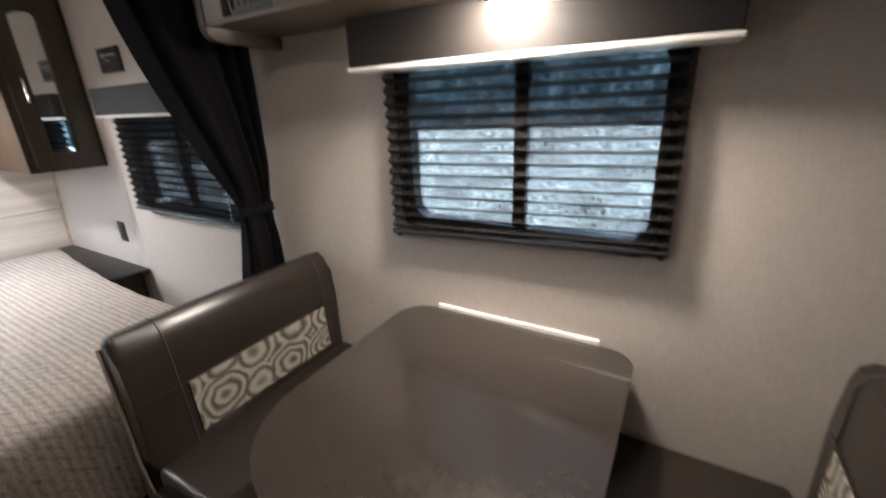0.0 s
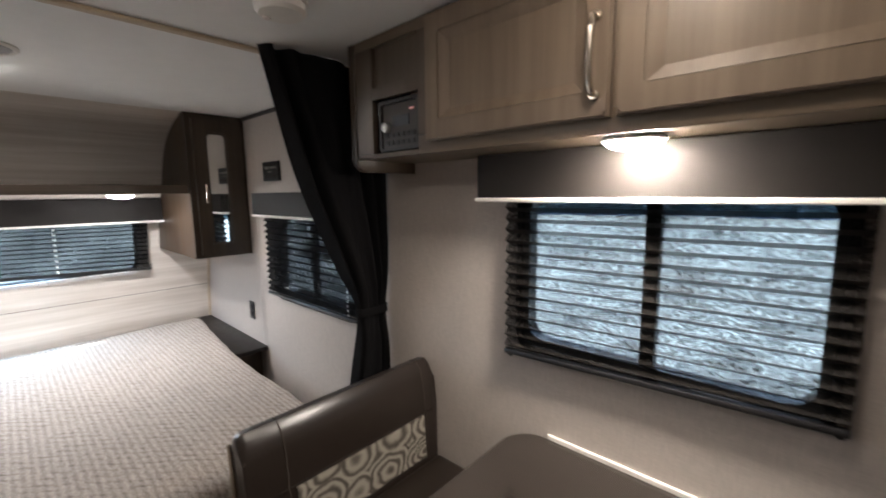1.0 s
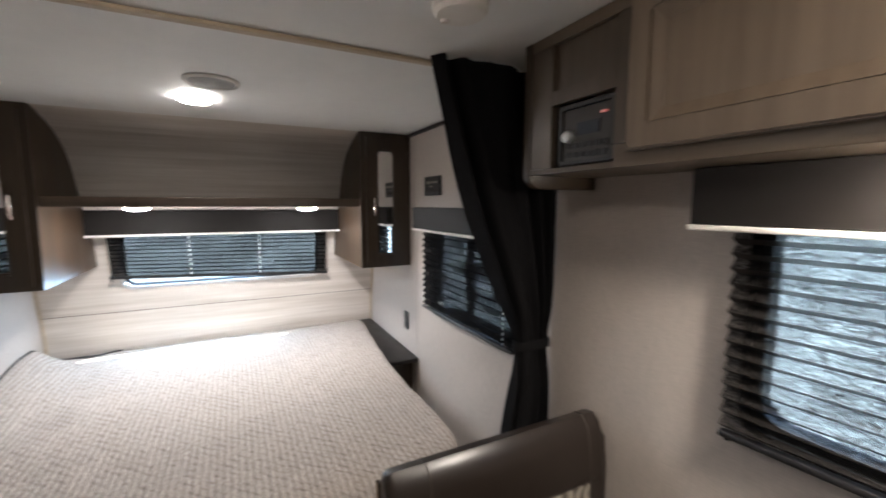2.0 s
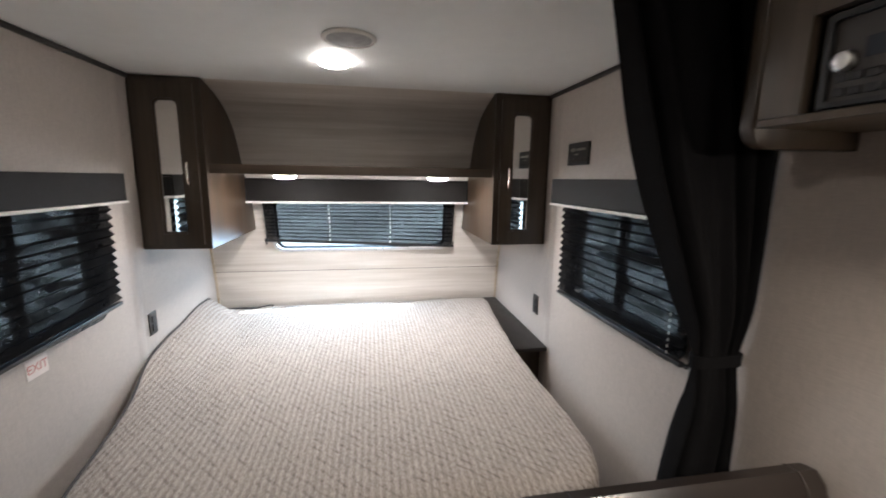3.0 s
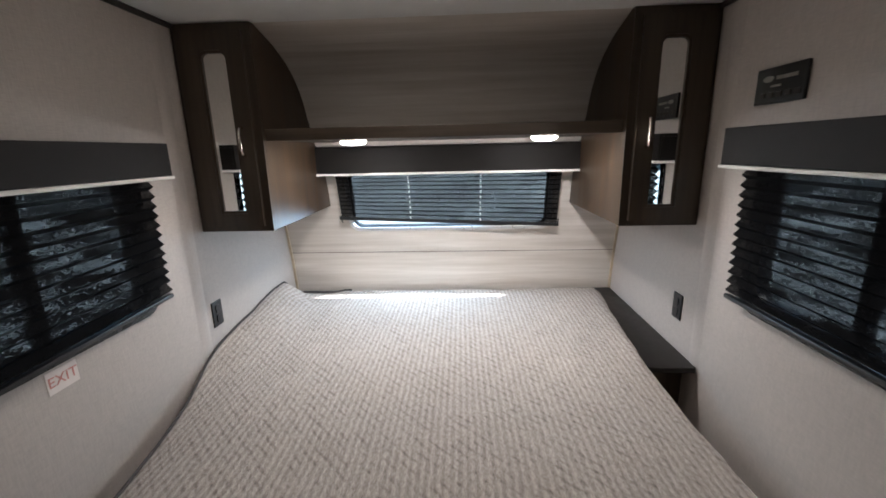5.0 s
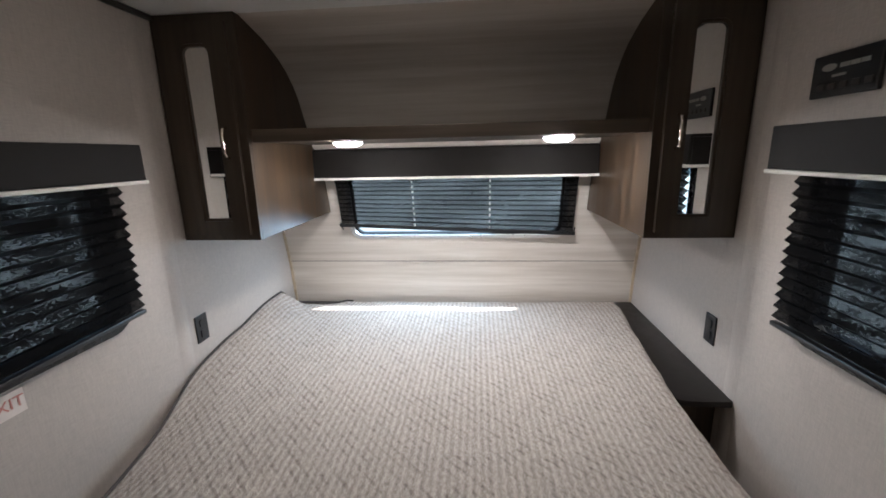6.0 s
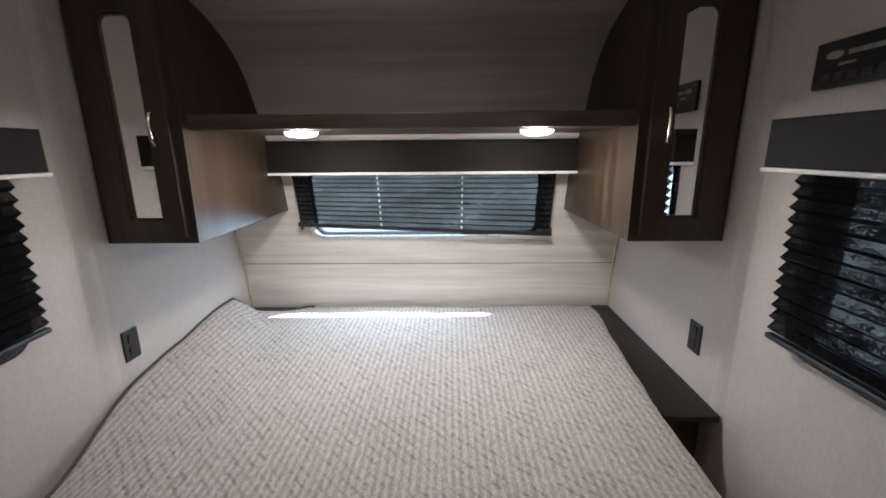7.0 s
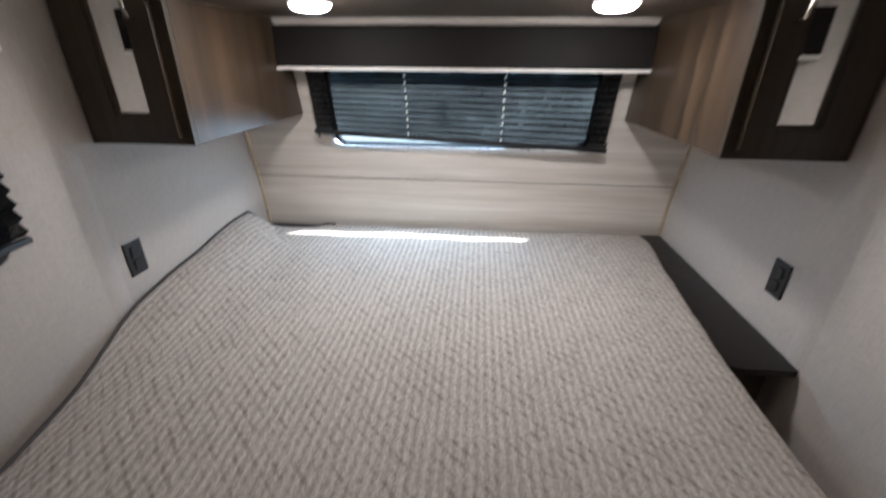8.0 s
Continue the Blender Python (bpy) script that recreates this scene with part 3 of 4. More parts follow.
# ---- the bed ----
def bed():
    b = thing("bed", 1.05, 0, 0, "queen-size bed on a low wooden platform", "bed")
    part("base", boxm(0.06, 1.90, -0.72, 0.74, 0.0, 0.30, bevel=0.006), M_FACE, b)
    part("mattress", prism(bmesh.new(), rounded(0.06, 2.03, -0.78, 0.79, 0.12), "z", 0.30, 0.53, 0.02), M_MATTRESS, b, smooth=True)


bed()


def coverlet():
    cv = thing("coverlet", 1.05, 0, 0.53, "woven greige coverlet with dark binding spread over the bed", "coverlet")
    X0, X1, NX, NY = 0.03, 2.09, 92, 72
    left = [(0.03, -0.70), (0.055, -0.77), (0.09, -0.87), (0.15, -0.97), (0.205, -1.024), (0.6, -1.028), (1.0, -1.015), (1.3, -0.945), (1.6, -0.885), (1.86, -0.83), (1.98, -0.78), (2.06, -0.69), (2.09, -0.58)]
    right = [(0.05, 0.925), (0.2, 0.905), (0.6, 0.862), (0.9, 0.835), (1.2, 0.826), (1.75, 0.828), (1.9, 0.80), (2.0, 0.745), (2.06, 0.66), (2.09, 0.56)]
    def height(x, y):
        z = 0.562 + 0.006 * noise.noise((x * 2.1, y * 2.3, 1)) + 0.003 * noise.noise((x * 6, y * 6, 4))
        z += 0.105 * math.exp(-((x - 0.215) / (0.06 if x < 0.215 else 0.62)) ** 2) * smoothstep(-0.72 - 0.12 * smoothstep(0.4, 0.215, x), -1.03, y)
        z -= 0.012 * smoothstep(0.13, 0.05, x)
        z += 0.009 * noise.noise((x * 5, y * 6.5, 8)) * smoothstep(0.5, 0.15, x)
        z -= 0.02 * smoothstep(0.66, 0.86, y) * smoothstep(0.9, 1.3, x) + 0.02 * smoothstep(1.95, 2.09, x)
        z -= 0.035 * smoothstep(-0.75, -0.95, y) * smoothstep(0.9, 1.5, x)
        z += 0.014 * smoothstep(0.5, 0.7, x) * smoothstep(1.4, 0.9, x) * math.sin(5 * x + 9 * y) * smoothstep(-0.55, -0.8, y)
        z += 0.010 * smoothstep(0.6, 0.8, y) * smoothstep(0.4, 0.1, x) - 0.011 * smoothstep(-0.58, -0.76, y) * smoothstep(0.2, 0.09, x)
        return z
    bm = bmesh.new()
    g = [[None] * (NY + 1) for _ in range(NX + 1)]
    for i in range(NX + 1):
        x = X0 + (X1 - X0) * i / NX
        yl, yr = spline(left, x), spline(right, x) + 0.009 * noise.noise((x * 7, 0.3, 2)) + 0.004 * noise.noise((x * 19, 0.3, 5))
        for j in range(NY + 1):
            y = yl + (yr - yl) * j / NY
            g[i][j] = bm.verts.new((x, y, height(x, y)))
    for i in range(NX):
        for j in range(NY):
            bm.faces.new((g[i][j], g[i + 1][j], g[i + 1][j + 1], g[i][j + 1]))
    i0 = next(i for i in range(NX) if X0 + (X1 - X0) * i / NX > 1.02)
    edge = [g[i][NY] for i in range(NX + 1)] + [g[NX][j] for j in range(NY - 1, -1, -1)] + [g[i][0] for i in range(NX - 1, i0 - 1, -1)]
    rows = [edge]
    norms = []
    for k, v in enumerate(edge):
        a, b = edge[max(0, k - 3)].co, edge[min(len(edge) - 1, k + 3)].co
        d = (b - a)
        norms.append(Vector((d.y, -d.x, 0)).normalized())
    norms = [-n if (v.co - Vector((1.05, 0, 0))).to_2d().dot(n.to_2d()) < 0 else n for n, v in zip(norms, edge)]
    for o, dz in ((0.014, -0.010), (0.024, -0.028), (0.03, -0.06), (0.034, -0.13), (0.036, -0.22), (0.036, -0.32), (0.034, -0.40)):
        row = []
        for k, v in enumerate(edge):
            fold = 0.02 * (-dz / 0.4) * math.sin(k * 0.42 + 2.5 * noise.noise((k * 0.05, 0, 0)))
            p = v.co + norms[k] * (o + fold)
            p.y = min(max(p.y, -W + 0.006), 0.93)
            row.append(bm.verts.new((p.x, p.y, v.co.z + dz)))
        rows.append(row)
    for a, b in zip(rows, rows[1:]):
        for k in range(len(edge) - 1):
            bm.faces.new((a[k], a[k + 1], b[k + 1], b[k]))
    left_edge = [g[i][0].co.copy() for i in range(0, NX + 1)]
    head_edge = [g[0][j].co.copy() for j in range(0, 3)]
    part("cloth", bm, M_QUILT, cv, smooth=True)
    run = head_edge[::-1] + [p for p in left_edge[1:] if p.x < 1.95]
    part("binding", tube(bmesh.new(), [p + Vector((0, 0.002, 0.004)) for p in run], 0.0055, 8), M_BIND, cv, "dark brown edge binding", smooth=True)


coverlet()


def nightstand():
    ns = thing("nightstand", 0.5, 0.95, 0, "dark brown laminate nightstand along wall beside the bed", "nightstand")
    part("top", prism(bmesh.new(), rounded(0.012, 1.02, 0.80, W - 0.004, (0.004, 0.004, 0.004, 0.09)), "z", 0.528, 0.55, 0.003), M_NIGHT, ns, smooth=True)
    part("body", boxm(0.02, 0.93, 0.83, W - 0.008, 0.0, 0.527), M_FACE, ns)
    part("end_panel", boxm(0.9305, 0.94, 0.83, W - 0.08, 0.02, 0.50, bevel=0.002), M_FACE, ns)
    sh = thing("headboard_ledge", 0.1, -0.9, 0, "small dark laminate ledge behind coverlet corner", "ledge")
    part("top", prism(bmesh.new(), rounded(0.012, 0.30, -W + 0.004, -0.64, 0.004), "z", 0.518, 0.54, 0.003), M_NIGHT, sh)
    part("body", boxm(0.02, 0.06, -W + 0.006, -0.66, 0.0, 0.517), M_FACE, sh)


nightstand()


# ---- bedroom cabinets and shelf ----
def corner_cabinet(s, label):
    """Hanging wardrobe cabinet whose back follows the curved wall; mirrored door facing the bed's foot."""
    cb = thing("hanging_cabinet", 0.885, s * 0.88, 1.122, label, "cabinet", "cabinets over the bed")
    z0, z1, xf = 1.122, CEIL - 0.002, 0.868
    zs = [z0 + (z1 - z0) * i / 18 for i in range(19)]
    back = [(front_x(z) + 0.002, z) for z in zs]
    prof = [(xf, z0)] + [(xf, z1)] + [p for p in back[::-1] if p[0] < xf - 0.004]
    def ys(a, b):
        return sorted((s * a, s * b))
    part("side_panel", prism(bmesh.new(), prof, "y", *ys(0.722, 0.737)), M_SIDE, cb, "oak-look side panel with curved back edge")
    part("bottom_panel", prism(bmesh.new(), [(front_x(z0) + 0.003, z0), (xf, z0), (xf, z0 + 0.012), (front_x(z0 + 0.012) + 0.003, z0 + 0.012)], "y", *ys(0.7375, W - 0.001)), M_SIDE, cb)
    part("face_frame", ring(bmesh.new(), [(s * 0.722, z0 - 0.001), (s * (W - 0.001), z0 - 0.001), (s * (W - 0.001), z1), (s * 0.722, z1)], [(s * 0.765, z0 + 0.04), (s * (W - 0.04), z0 + 0.04), (s * (W - 0.04), z1 - 0.05), (s * 0.765, z1 - 0.05)], "x", xf + 0.001, 0.887), M_FACE, cb)
    d0, d1, e0, e1 = 0.753, W - 0.022, z0 + 0.022, z1 - 0.03
    def panel(din, dout, dz0, dz1, r):
        lo, hi = ys(d0 + din, d1 - dout)
        return rounded(lo, hi, e0 + dz0, e1 - dz1, (r, r, 0.001, 0.001), 6)
    door = part("door", ring(bmesh.new(), panel(0, 0, 0, 0, 0.002), panel(0.062, 0.083, 0.055, 0.07, 0.03), "x", 0.888, 0.905), M_FACE, cb)
    part("door_bead", ring(bmesh.new(), panel(0.061, 0.082, 0.054, 0.069, 0.031), panel(0.072, 0.092, 0.065, 0.08, 0.024), "x", 0.8935, 0.900), M_FACE, door)
    yy = ys(d0 + 0.062, d1 - 0.083)
    part("mirror", boxm(0.889, 0.893, yy[0], yy[1], e0 + 0.055, e1 - 0.07), M_MIRROR, door, "narrow upright mirror")
    yh = s * 0.795
    pts = [(0.905, yh, 1.435), (0.925, yh, 1.442), (0.932, yh, 1.46), (0.934, yh, 1.49), (0.932, yh, 1.52), (0.925, yh, 1.538), (0.905, yh, 1.545)]
    part("pull", tube(bmesh.new(), pts, 0.0055, 10), M_STEEL, door, "brushed nickel bow pull", smooth=True)


corner_cabinet(1, "dark wood hanging cabinet with mirrored door, beside nightstand wall")
corner_cabinet(-1, "dark wood hanging cabinet with mirrored door, over coverlet corner")

shelf = thing("bridge_shelf", 0.6, 0, 1.495, "dark wood shelf bridging the two hanging cabinets over the window", "shelf")
part("board", prism(bmesh.new(), [(0.84, 1.495), (0.84, 1.512), (front_x(1.512) + 0.002, 1.512), (front_x(1.495) + 0.002, 1.495)], "y", -0.721, 0.721), M_CABY, shelf)
part("front_rail", boxm(0.8405, 0.862, -0.7215, 0.7215, 1.492, 1.54, bevel=0.003), M_CABY, shelf)
part("back_cleat", prism(bmesh.new(), [(front_x(1.478) + 0.002, 1.478), (front_x(1.478) + 0.02, 1.478), (front_x(1.494) + 0.018, 1.494), (front_x(1.494) + 0.002, 1.494)], "y", -0.72, 0.72), M_FRONT, shelf)


# ---- lamps ----
def puck(x, y, z, label, lens):
    pk = thing("puck_light", x, y, z, label, "puck light", "puck lights")
    part("base", lathe(bmesh.new(), [(0.058, -0.001), (0.0605, -0.003), (0.0605, -0.007), (0.056, -0.010)], (x, y, z), 40), M_WHITE, pk, smooth=True)
    part("lens", lathe(bmesh.new(), [(0.055, -0.0105), (0.054, -0.013), (0.046, -0.019), (0.03, -0.0235), (0.008, -0.025)], (x, y, z), 40), lens, pk, "lit frosted lens", smooth=True)


puck(0.745, -0.39, 1.495, "lit round puck light under the bridge shelf", M_LENS)
puck(0.745, 0.435, 1.495, "lit round puck light under the bridge shelf", M_LENS)
puck(3.185, 0.862, 1.585, "lit round puck light under the overhead cabinet", M_LENSD)


def dome(x, y, label, lens):
    dl = thing("ceiling_light", x, y, CEIL, label, "ceiling light", "ceiling lights")
    part("base", lathe(bmesh.new(), [(0.063, -0.001), (0.0645, -0.003), (0.0635, -0.006)], (x, y, CEIL), 48), M_WHITE, dl, smooth=True)
    part("lens", lathe(bmesh.new(), [(0.0625, -0.0065), (0.0615, -0.014), (0.050, -0.021), (0.03, -0.0245), (0.01, -0.026)], (x, y, CEIL), 48), lens, dl, "lit frosted dome", smooth=True)


dome(1.315, -0.072, "lit round ceiling light over the bed", M_LENSB)
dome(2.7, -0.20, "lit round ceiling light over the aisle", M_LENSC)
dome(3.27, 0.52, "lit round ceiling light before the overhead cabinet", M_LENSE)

spk = thing("ceiling_speaker", 1.60, 0.0, CEIL, "round grey ceiling speaker grille near the ceiling light", "speaker")
part("rim", lathe(bmesh.new(), [(0.088, -0.001), (0.09, -0.006), (0.082, -0.012), (0.078, -0.008)], (1.60, 0, CEIL), 48), M_WHITE, spk, smooth=True)
part("grille", lathe(bmesh.new(), [(0.077, -0.004), (0.072, -0.010), (0.04, -0.014), (0.01, -0.015)], (1.60, 0, CEIL), 48), plain("grey_grille", (0.34, 0.33, 0.32), 0.6, vary=0.3, scale=300, relief=0.5), spk, smooth=True)

smk = thing("smoke_detector", 2.50, 0.49, CEIL, "white round smoke detector on the ceiling", "smoke detector")
part("base", lathe(bmesh.new(), [(0.062, -0.001), (0.063, -0.012), (0.06, -0.014)], (2.50, 0.49, CEIL), 40), M_WHITE, smk, smooth=True)
part("cover", lathe(bmesh.new(), [(0.058, -0.0145), (0.058, -0.03), (0.05, -0.038), (0.02, -0.040)], (2.50, 0.49, CEIL), 40), M_WHITE, smk, smooth=True)
part("test_button", lathe(bmesh.new(), [(0.009, -0.0385), (0.009, -0.043), (0.006, -0.0445)], (2.47, 0.47, CEIL), 16), M_STICK, smk, smooth=True)


# ---- fittings on the bedroom walls ----
def outlet(x, z, s):
    o = thing("outlet", x, s * W, z, "black duplex wall outlet beside the bed", "outlet", "outlets")
    lo, hi = sorted((s * (W - 0.001), s * (W - 0.007)))
    part("plate", boxm(x - 0.036, x + 0.036, lo, hi, z - 0.058, z + 0.058, bevel=0.003), M_BLACK, o)
    lo, hi = sorted((s * (W - 0.0072), s * (W - 0.011)))
    for dz in (-0.023, 0.023):
        part("socket", prism(bmesh.new(), rounded(x - 0.015, x + 0.015, z + dz - 0.017, z + dz + 0.017, 0.006, 3), "y", lo, hi, 0.001), M_BLACK, o)


outlet(0.885, 0.745, -1)
outlet(0.825, 0.745, 1)


def control_panel():
    cp = thing("control_panel", 1.235, W, 1.6, "black control panel with pale markings on the bedroom wall", "control panel")
    part("plate", boxm(1.137, 1.333, W - 0.012, W - 0.001, 1.555, 1.66, bevel=0.003), M_BLACK, cp)
    y0, y1 = W - 0.0145, W - 0.0122
    part("badge", prism(bmesh.new(), [(1.192 + 0.022 * math.cos(a), 1.627 + 0.009 * math.sin(a)) for a in [2 * math.pi * k / 20 for k in range(20)]], "y", y0, y1), M_MARK, cp, "pale oval badge")
    for x0, x1, z0, z1 in ((1.225, 1.252, 1.622, 1.632), (1.255, 1.28, 1.622, 1.632), (1.283, 1.305, 1.622, 1.632), (1.205, 1.245, 1.602, 1.608)):
        part("marking", boxm(x0, x1, y0, y1, z0, z1), M_MARK, cp)
    for k in range(5):
        part("key", boxm(1.165 + 0.034 * k, 1.187 + 0.034 * k, W - 0.016, W - 0.0122, 1.572, 1.588, bevel=0.002), M_TRIM, cp)


control_panel()

ex = thing("exit_label", 1.595, -W, 0.85, "pale exit label with red letters under the window", "exit label")
part("film", boxm(1.55, 1.64, -W + 0.001, -W + 0.0022, 0.818, 0.882), M_STICK, ex)
txt = bpy.data.curves.new("letters", "FONT")
txt.body, txt.size, txt.align_x, txt.align_y, txt.extrude = "EXIT", 0.042, "CENTER", "CENTER", 0.0004
tob = new("letters", txt)
deps = bpy.context.evaluated_depsgraph_get()
letters_mesh = bpy.data.meshes.new_from_object(tob.evaluated_get(deps))
bpy.data.objects.remove(tob)
letters_mesh.materials.clear()
letters_mesh.materials.append(M_RED)
lob = new("letters", letters_mesh)
lob.matrix_world = pose(0, 0.0028, 0, 90, 0, 180)
lob.parent = ex


# ---- curtain ----
def curtain():
    cu = thing("curtain", 2.15, 0.9, 0.05, "black privacy curtain gathered with a tie band by the wall", "curtain")
    L = [(0.05, 0.80), (0.4, 0.81), (0.7, 0.84), (0.95, 0.885), (1.05, 0.885), (1.2, 0.82), (1.52, 0.69), (1.765, 0.62), (1.93, 0.575)]
    R = [(0.05, 1.025), (1.93, 1.025)]
    bm = bmesh.new()
    NZ, NK = 80, 110
    prev = None
    for i in range(NZ + 1):
        z = 0.05 + (1.933 - 0.05) * i / NZ
        l, r = spline(L, z), spline(R, z)
        pinch = math.exp(-((z - 1.02) / 0.10) ** 2)
        amp = 0.038 * (1 - 0.72 * pinch) * (0.55 + 0.45 * smoothstep(1.93, 1.6, z))
        cur = []
        for k in range(NK + 1):
            f = k / NK
            y = l + (r - l) * f
            x = 2.188 + amp * math.sin(2 * math.pi * (3.1 * f + 1.2 * noise.noise((f * 2.2, z * 0.45, 0)))) + 0.010 * noise.noise((f * 9, z * 2.0, 7))
            cur.append(bm.verts.new((x, y, z)))
        if prev:
            for k in range(NK):
                bm.faces.new((prev[k], prev[k + 1], cur[k + 1], cur[k]))
        prev = cur
    part("cloth", bm, M_CURT, cu, smooth=True)
    part("tie_band", ring(bmesh.new(), rounded(2.168, 2.210, 0.882, 1.03, 0.02, 8), rounded(2.171, 2.207, 0.885, 1.027, 0.018, 8), "z", 1.005, 1.038), M_CURT, cu, smooth=True)


curtain()


# ---- overhead cabinet by the dinette ----
def overhead():
    oc = thing("overhead_cabinet", 3.2, 0.9, 1.55, "taupe wood overhead cabinet with framed doors over the dinette", "cabinet")
    x0, x1, y0, z0, z1 = 2.345, 4.30, 0.785, 1.585, CEIL - 0.002
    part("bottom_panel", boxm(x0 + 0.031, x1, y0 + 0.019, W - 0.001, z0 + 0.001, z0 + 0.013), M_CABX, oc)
    part("end_panel", prism(bmesh.new(), rounded(y0 - 0.003, W - 0.001, z0 - 0.036, z1, (0.0, 0.0, 0.04, 0.0)), "x", x0, x0 + 0.03, 0.003), M_FACE, oc, smooth=True)
    part("end_panel", boxm(x1 + 0.0005, x1 + 0.02, y0, W - 0.001, z0, z1, bevel=0.002), M_CAB, oc)
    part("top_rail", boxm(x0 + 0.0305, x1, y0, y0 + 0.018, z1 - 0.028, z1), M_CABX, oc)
    part("bottom_rail", boxm(x0 + 0.0305, 2.6498, y0, y0 + 0.018, z0, z0 + 0.014, bevel=0.002), M_CAB_SHADED, oc)
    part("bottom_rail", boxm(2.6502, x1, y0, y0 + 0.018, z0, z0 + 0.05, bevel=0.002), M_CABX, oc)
    for a, b in ((x0 + 0.0305, 2.455), (2.65, 2.74), (3.165, 3.19), (3.62, 3.66), (4.24, x1)):
        part("stile", boxm(a, b, y0, y0 + 0.018, z0 + (0.0145 if b < 2.6 else 0.0505), z1 - 0.0285), M_CAB_SHADED if b < 2.8 else M_CAB, oc)
    part("mid_rail", boxm(2.4555, 2.6495, y0, y0 + 0.018, 1.755, 1.79), M_CAB_SHADED, oc)
    part("upper_panel", boxm(2.4555, 2.6495, y0 + 0.0135, y0 + 0.0175, 1.7905, z1 - 0.0285), M_CAB_SHADED, oc)
    part("backing", boxm(x0 + 0.031, x1, W - 0.02, W - 0.002, z0 + 0.0135, z1), M_CAB, oc)
    for a, b, h in ((2.695, 3.170, 1), (3.182, 3.640, -1), (3.652, 4.255, 1)):
        zb, zt = z0 + 0.030, z1 - 0.012
        yf = y0 - 0.0195
        outer = [(a, zb), (b, zb), (b, zt), (a, zt)]
        inner = [(a + 0.05, zb + 0.05), (b - 0.05, zb + 0.05), (b - 0.05, zt - 0.05), (a + 0.05, zt - 0.05)]
        bm = ring(bmesh.new(), outer, inner, "y", yf, y0 - 0.001)
        bmesh.ops.bevel(bm, geom=[e for e in bm.edges if abs(e.verts[0].co.y - yf) < 1e-6 and abs(e.verts[1].co.y - yf) < 1e-6], offset=0.004, segments=2, affect="EDGES")
        door = part("door", bm, M_CAB, oc, smooth=True)
        bead = ring(bmesh.new(), [(a + 0.0505, zb + 0.0505), (b - 0.0505, zb + 0.0505), (b - 0.0505, zt - 0.0505), (a + 0.0505, zt - 0.0505)], [(a + 0.074, zb + 0.074), (b - 0.074, zb + 0.074), (b - 0.074, zt - 0.074), (a + 0.074, zt - 0.074)], "y", yf + 0.003, y0 - 0.004)
        for v in bead.verts:
            if v.co.y < yf + 0.004 and a + 0.06 < v.co.x < b - 0.06:
                v.co.y = y0 - 0.007
        part("panel_bead", bead, M_CAB, door)
        part("panel", boxm(a + 0.049, b - 0.049, y0 - 0.006, y0 - 0.0015, zb + 0.049, zt - 0.049), M_CAB, door)
        xh = b - 0.028 if h > 0 else a + 0.30
        if h > 0:
            pts = [(xh, yf, 1.655), (xh, yf - 0.018, 1.66), (xh, yf - 0.026, 1.68), (xh, yf - 0.028, 1.725), (xh, yf - 0.026, 1.77), (xh, yf - 0.018, 1.79), (xh, yf, 1.795)]
            part("pull", tube(bmesh.new(), pts, 0.006, 10), M_STEEL, door, "brushed nickel bow pull", smooth=True)
            for z in (1.655, 1.795):
                part("pull_foot", lathe(bmesh.new(), [(0.010, 0.0), (0.010, -0.004), (0.007, -0.007)], (xh, yf, z), 16, "y"), M_STEEL, door, smooth=True)


overhead()


def stereo():
    st = thing("car_stereo", 2.552, 0.79, 1.6, "black stereo unit set into the overhead cabinet", "stereo")
    y = 0.806
    part("housing", boxm(2.458, 2.647, y + 0.004, y + 0.12, 1.602, 1.753, bevel=0.002), M_BLACK, st)
    part("bezel", ring(bmesh.new(), rounded(2.472, 2.644, 1.604, 1.748, 0.01, 4), rounded(2.482, 2.634, 1.612, 1.738, 0.008, 4), "y", y - 0.012, y + 0.003), M_BLACK, st)
    part("face", boxm(2.483, 2.633, y - 0.004, y + 0.003, 1.613, 1.737), M_TRIM, st)
    part("display", boxm(2.528, 2.598, y - 0.0065, y - 0.0045, 1.672, 1.702), plain("display_glass", (0.03, 0.035, 0.045), 0.12), st)
    part("clock_light", boxm(2.600, 2.618, y - 0.0065, y - 0.0045, 1.713, 1.718), M_REDLED, st, "small glowing red display")
    part("knob", lathe(bmesh.new(), [(0.015, 0.0), (0.016, -0.006), (0.014, -0.016), (0.010, -0.018)], (2.506, y - 0.0045, 1.672), 24, "y"), M_ALU, st, "silver knob", smooth=True)
    for r in range(2):
        for k in range(6):
            part("button", boxm(2.492 + 0.0225 * k, 2.509 + 0.0225 * k, y - 0.008, y - 0.0045, 1.620 + 0.022 * r, 1.633 + 0.022 * r, bevel=0.0015), M_BLACK, st)


stereo()


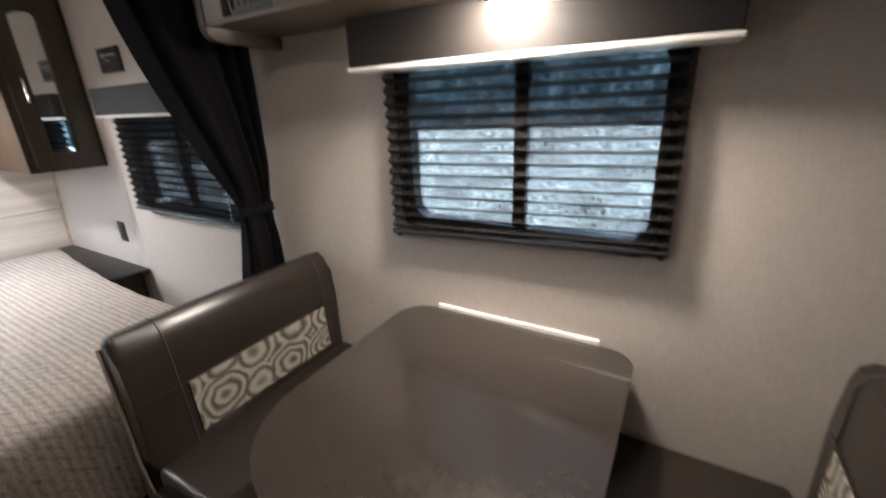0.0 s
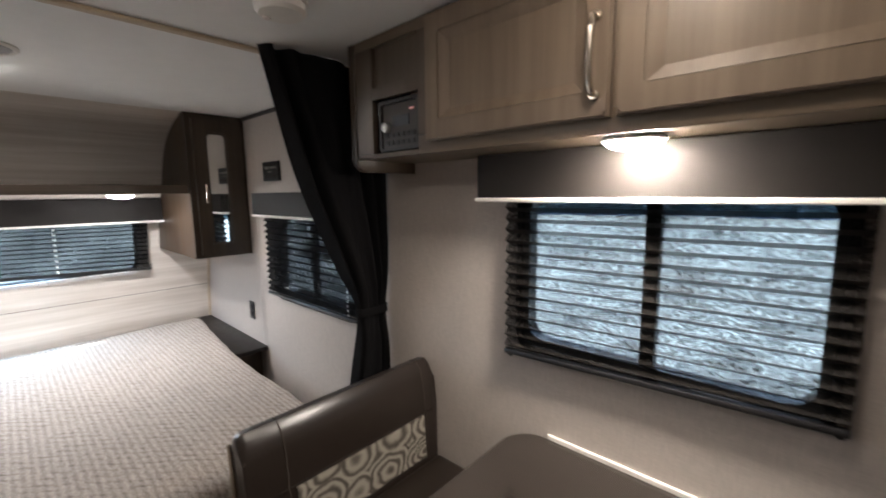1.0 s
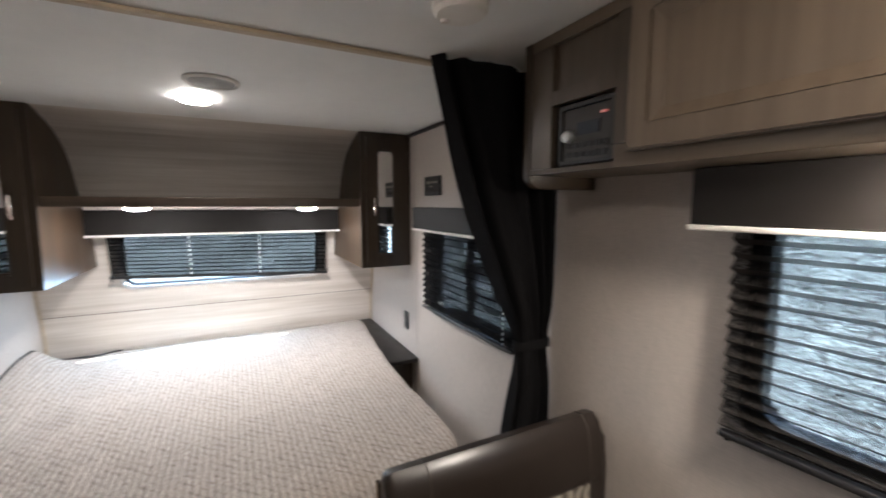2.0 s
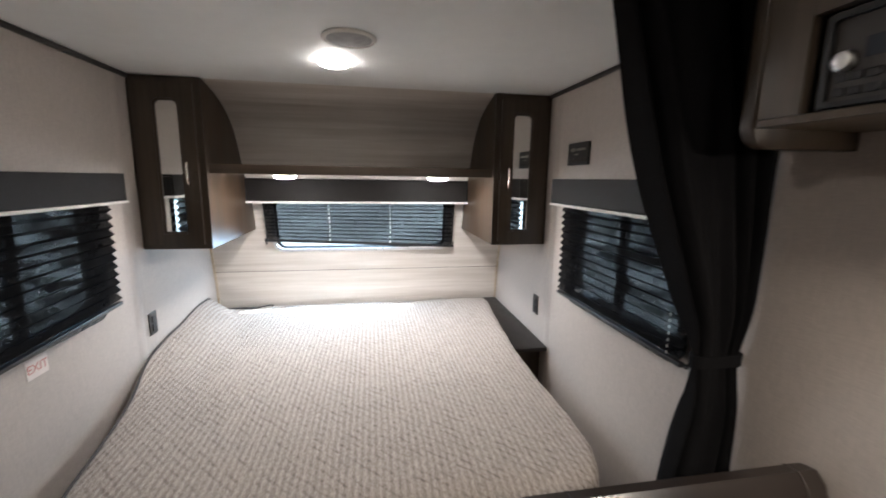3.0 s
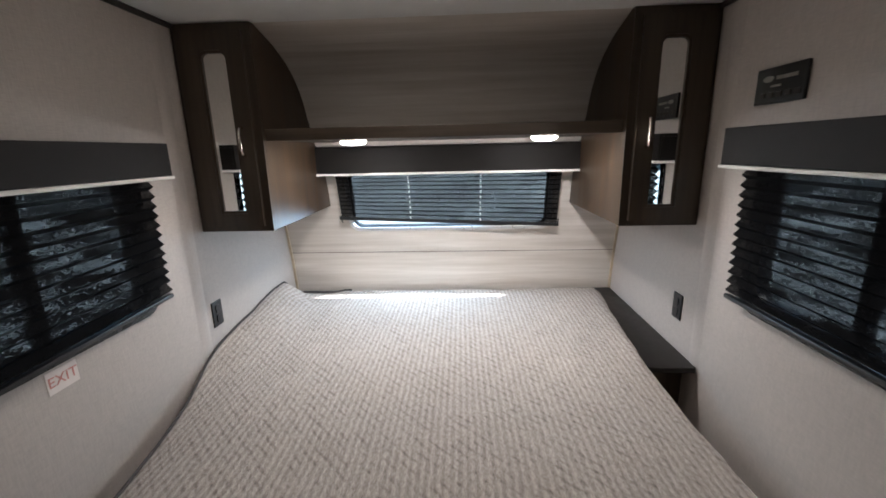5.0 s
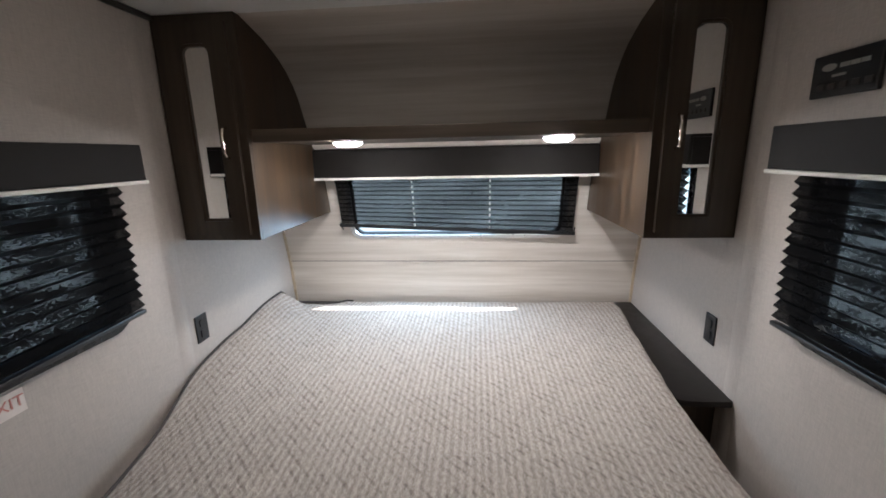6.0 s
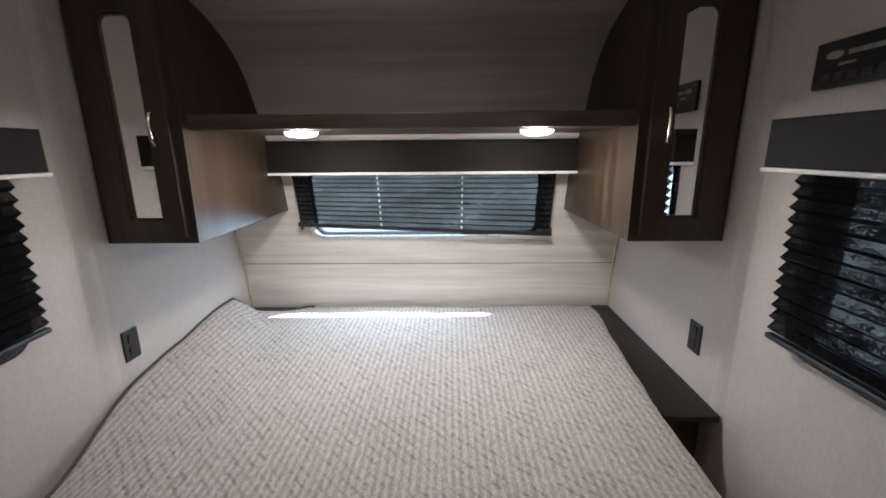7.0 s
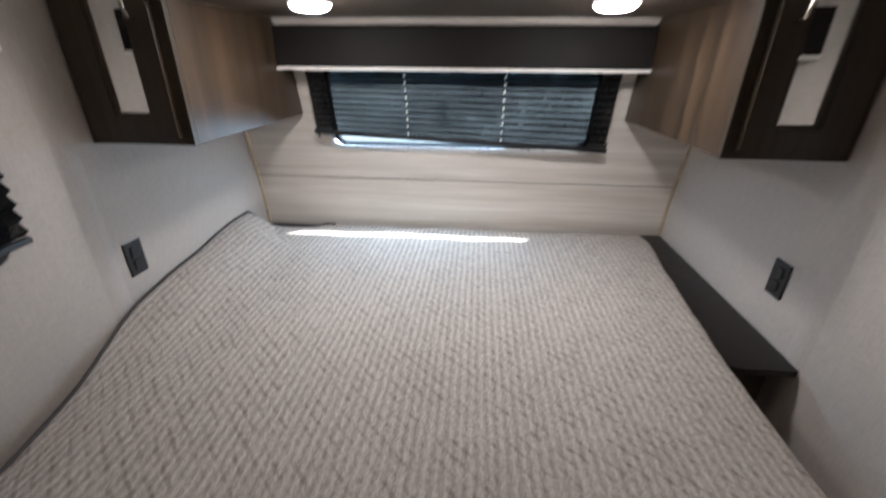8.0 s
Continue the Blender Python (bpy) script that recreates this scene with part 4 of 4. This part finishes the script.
# ---- dinette ----
def table():
    tb = thing("dinette_table", 3.17, 0.6, 0, "dark laminate dinette table with rounded corners against the wall", "table")
    part("top", prism(bmesh.new(), rounded(2.832, 3.512, 0.29, W - 0.012, (0.07, 0.09, 0.24, 0.24), 10), "z", 0.718, 0.75, 0.004), M_LAM, tb, smooth=True)
    part("post", lathe(bmesh.new(), [(0.034, 0.02), (0.034, 0.69)], (3.17, 0.5, 0), 24), M_ALU, tb, smooth=True)
    part("floor_plate", lathe(bmesh.new(), [(0.10, 0.001), (0.10, 0.008), (0.045, 0.02)], (3.17, 0.5, 0), 32), M_ALU, tb, smooth=True)
    part("top_plate", lathe(bmesh.new(), [(0.045, 0.69), (0.09, 0.705), (0.09, 0.717)], (3.17, 0.5, 0), 32), M_ALU, tb, smooth=True)
    rl = thing("table_rail", 3.17, W, 0.74, "glossy pale rail holding the table to the wall", "rail")
    part("rail", boxm(2.93, 3.42, W - 0.011, W - 0.001, 0.725, 0.762, bevel=0.002), M_WHITE, rl)


table()


def bench(s, label, lean):
    """Dinette bench; s = 1 faces away from the bed, -1 towards it."""
    xc = 3.172
    def X(a):
        return xc - s * a
    bn = thing("dinette_bench", X(0.6), 0.66, 0, label, "bench", "dinette benches")
    def bx(a0, a1, y0, y1, z0, z1, b=0.0, seg=3):
        p, q = sorted((X(a0), X(a1)))
        return boxm(p, q, y0, y1, z0, z1, bevel=b, seg=seg)
    part("base", bx(0.33, 0.86, 0.345, W - 0.003, 0.0, 0.345, 0.004), M_FACE, bn)
    part("seat", bx(0.22, 0.70, 0.335, W - 0.003, 0.346, 0.50, 0.022, 4), M_LEATHER, bn, smooth=True)
    part("back_board", bx(0.806, 0.822, 0.34, W - 0.004, 0.346, 0.79, 0.003), M_FACE, bn)
    # cushion leans back a little: a padded slab between two outlines
    bm = bmesh.new()
    y0, y1 = 0.335, W - 0.006
    prof = [(0.688, 0.488), (0.703, 0.70), (0.715, 0.80), (0.728, 0.845), (0.752, 0.868), (0.782, 0.862), (0.800, 0.835), (0.803, 0.70), (0.803, 0.488)]
    if not lean:
        prof = [(0.722, 0.488), (0.722, 0.70), (0.722, 0.82), (0.73, 0.85), (0.75, 0.864), (0.785, 0.862), (0.802, 0.84), (0.803, 0.70), (0.803, 0.488)]
    prof = [(0.722 if not lean and a < 0.73 else a if not lean else 0.703 + (a - 0.703) * lean if a < 0.75 and z < 0.82 else a, z) for a, z in prof]
    prism(bm, [(X(a), z) for a, z in prof], "y", y0, y1, 0.022, 4)
    back = part("backrest", bm, M_LEATHER, bn, smooth=True)
    def face(z):
        return (0.703 if lean else 0.722) + lean * (spline([(0.488, 0.688), (0.70, 0.703), (0.80, 0.715)], z) - 0.703)
    ya, yb, za, zb = 0.465, 0.955, 0.525, 0.68
    bm = bmesh.new()
    loops = []
    for off in (0.0015, 0.0055):
        loops.append([bm.verts.new((X(face(z) - off), y, z)) for y, z in ((ya, za), (yb, za), (yb, zb), (ya, zb))])
    bm.faces.new(loops[1]), bm.faces.new(loops[0][::-1])
    for k in range(4):
        bm.faces.new((loops[0][k], loops[0][(k + 1) % 4], loops[1][(k + 1) % 4], loops[1][k]))
    part("insert", bm, M_RING, back, "cream cloth panel printed with taupe rings")
    for y in (0.445, 0.968):
        pts = [(X(a - 0.001), y, z) for a, z in prof[:8]]
        part("seam", tube(bmesh.new(), pts, 0.0028, 6), M_SEWN, back, smooth=True)
    part("seam", tube(bmesh.new(), [(X(face(zb + 0.004) - 0.001), 0.345 + 0.0, zb + 0.006), (X(face(zb + 0.004) - 0.001), W - 0.03, zb + 0.006)], 0.002, 6), M_LEATHER, back)
    part("edge_trim", tube(bmesh.new(), [(X(0.79), 0.3335, 0.83), (X(0.775), 0.3325, 0.70), (X(0.765), 0.3325, 0.48), (X(0.74), 0.3325, 0.40)], 0.007, 10), M_STEEL, bn, "shiny metal end trim", smooth=True)


bench(1, "brown vinyl dinette bench with patterned back panel by curtain", 1.0)
bench(-1, "brown vinyl dinette bench with patterned back panel, across the table", 0.0)
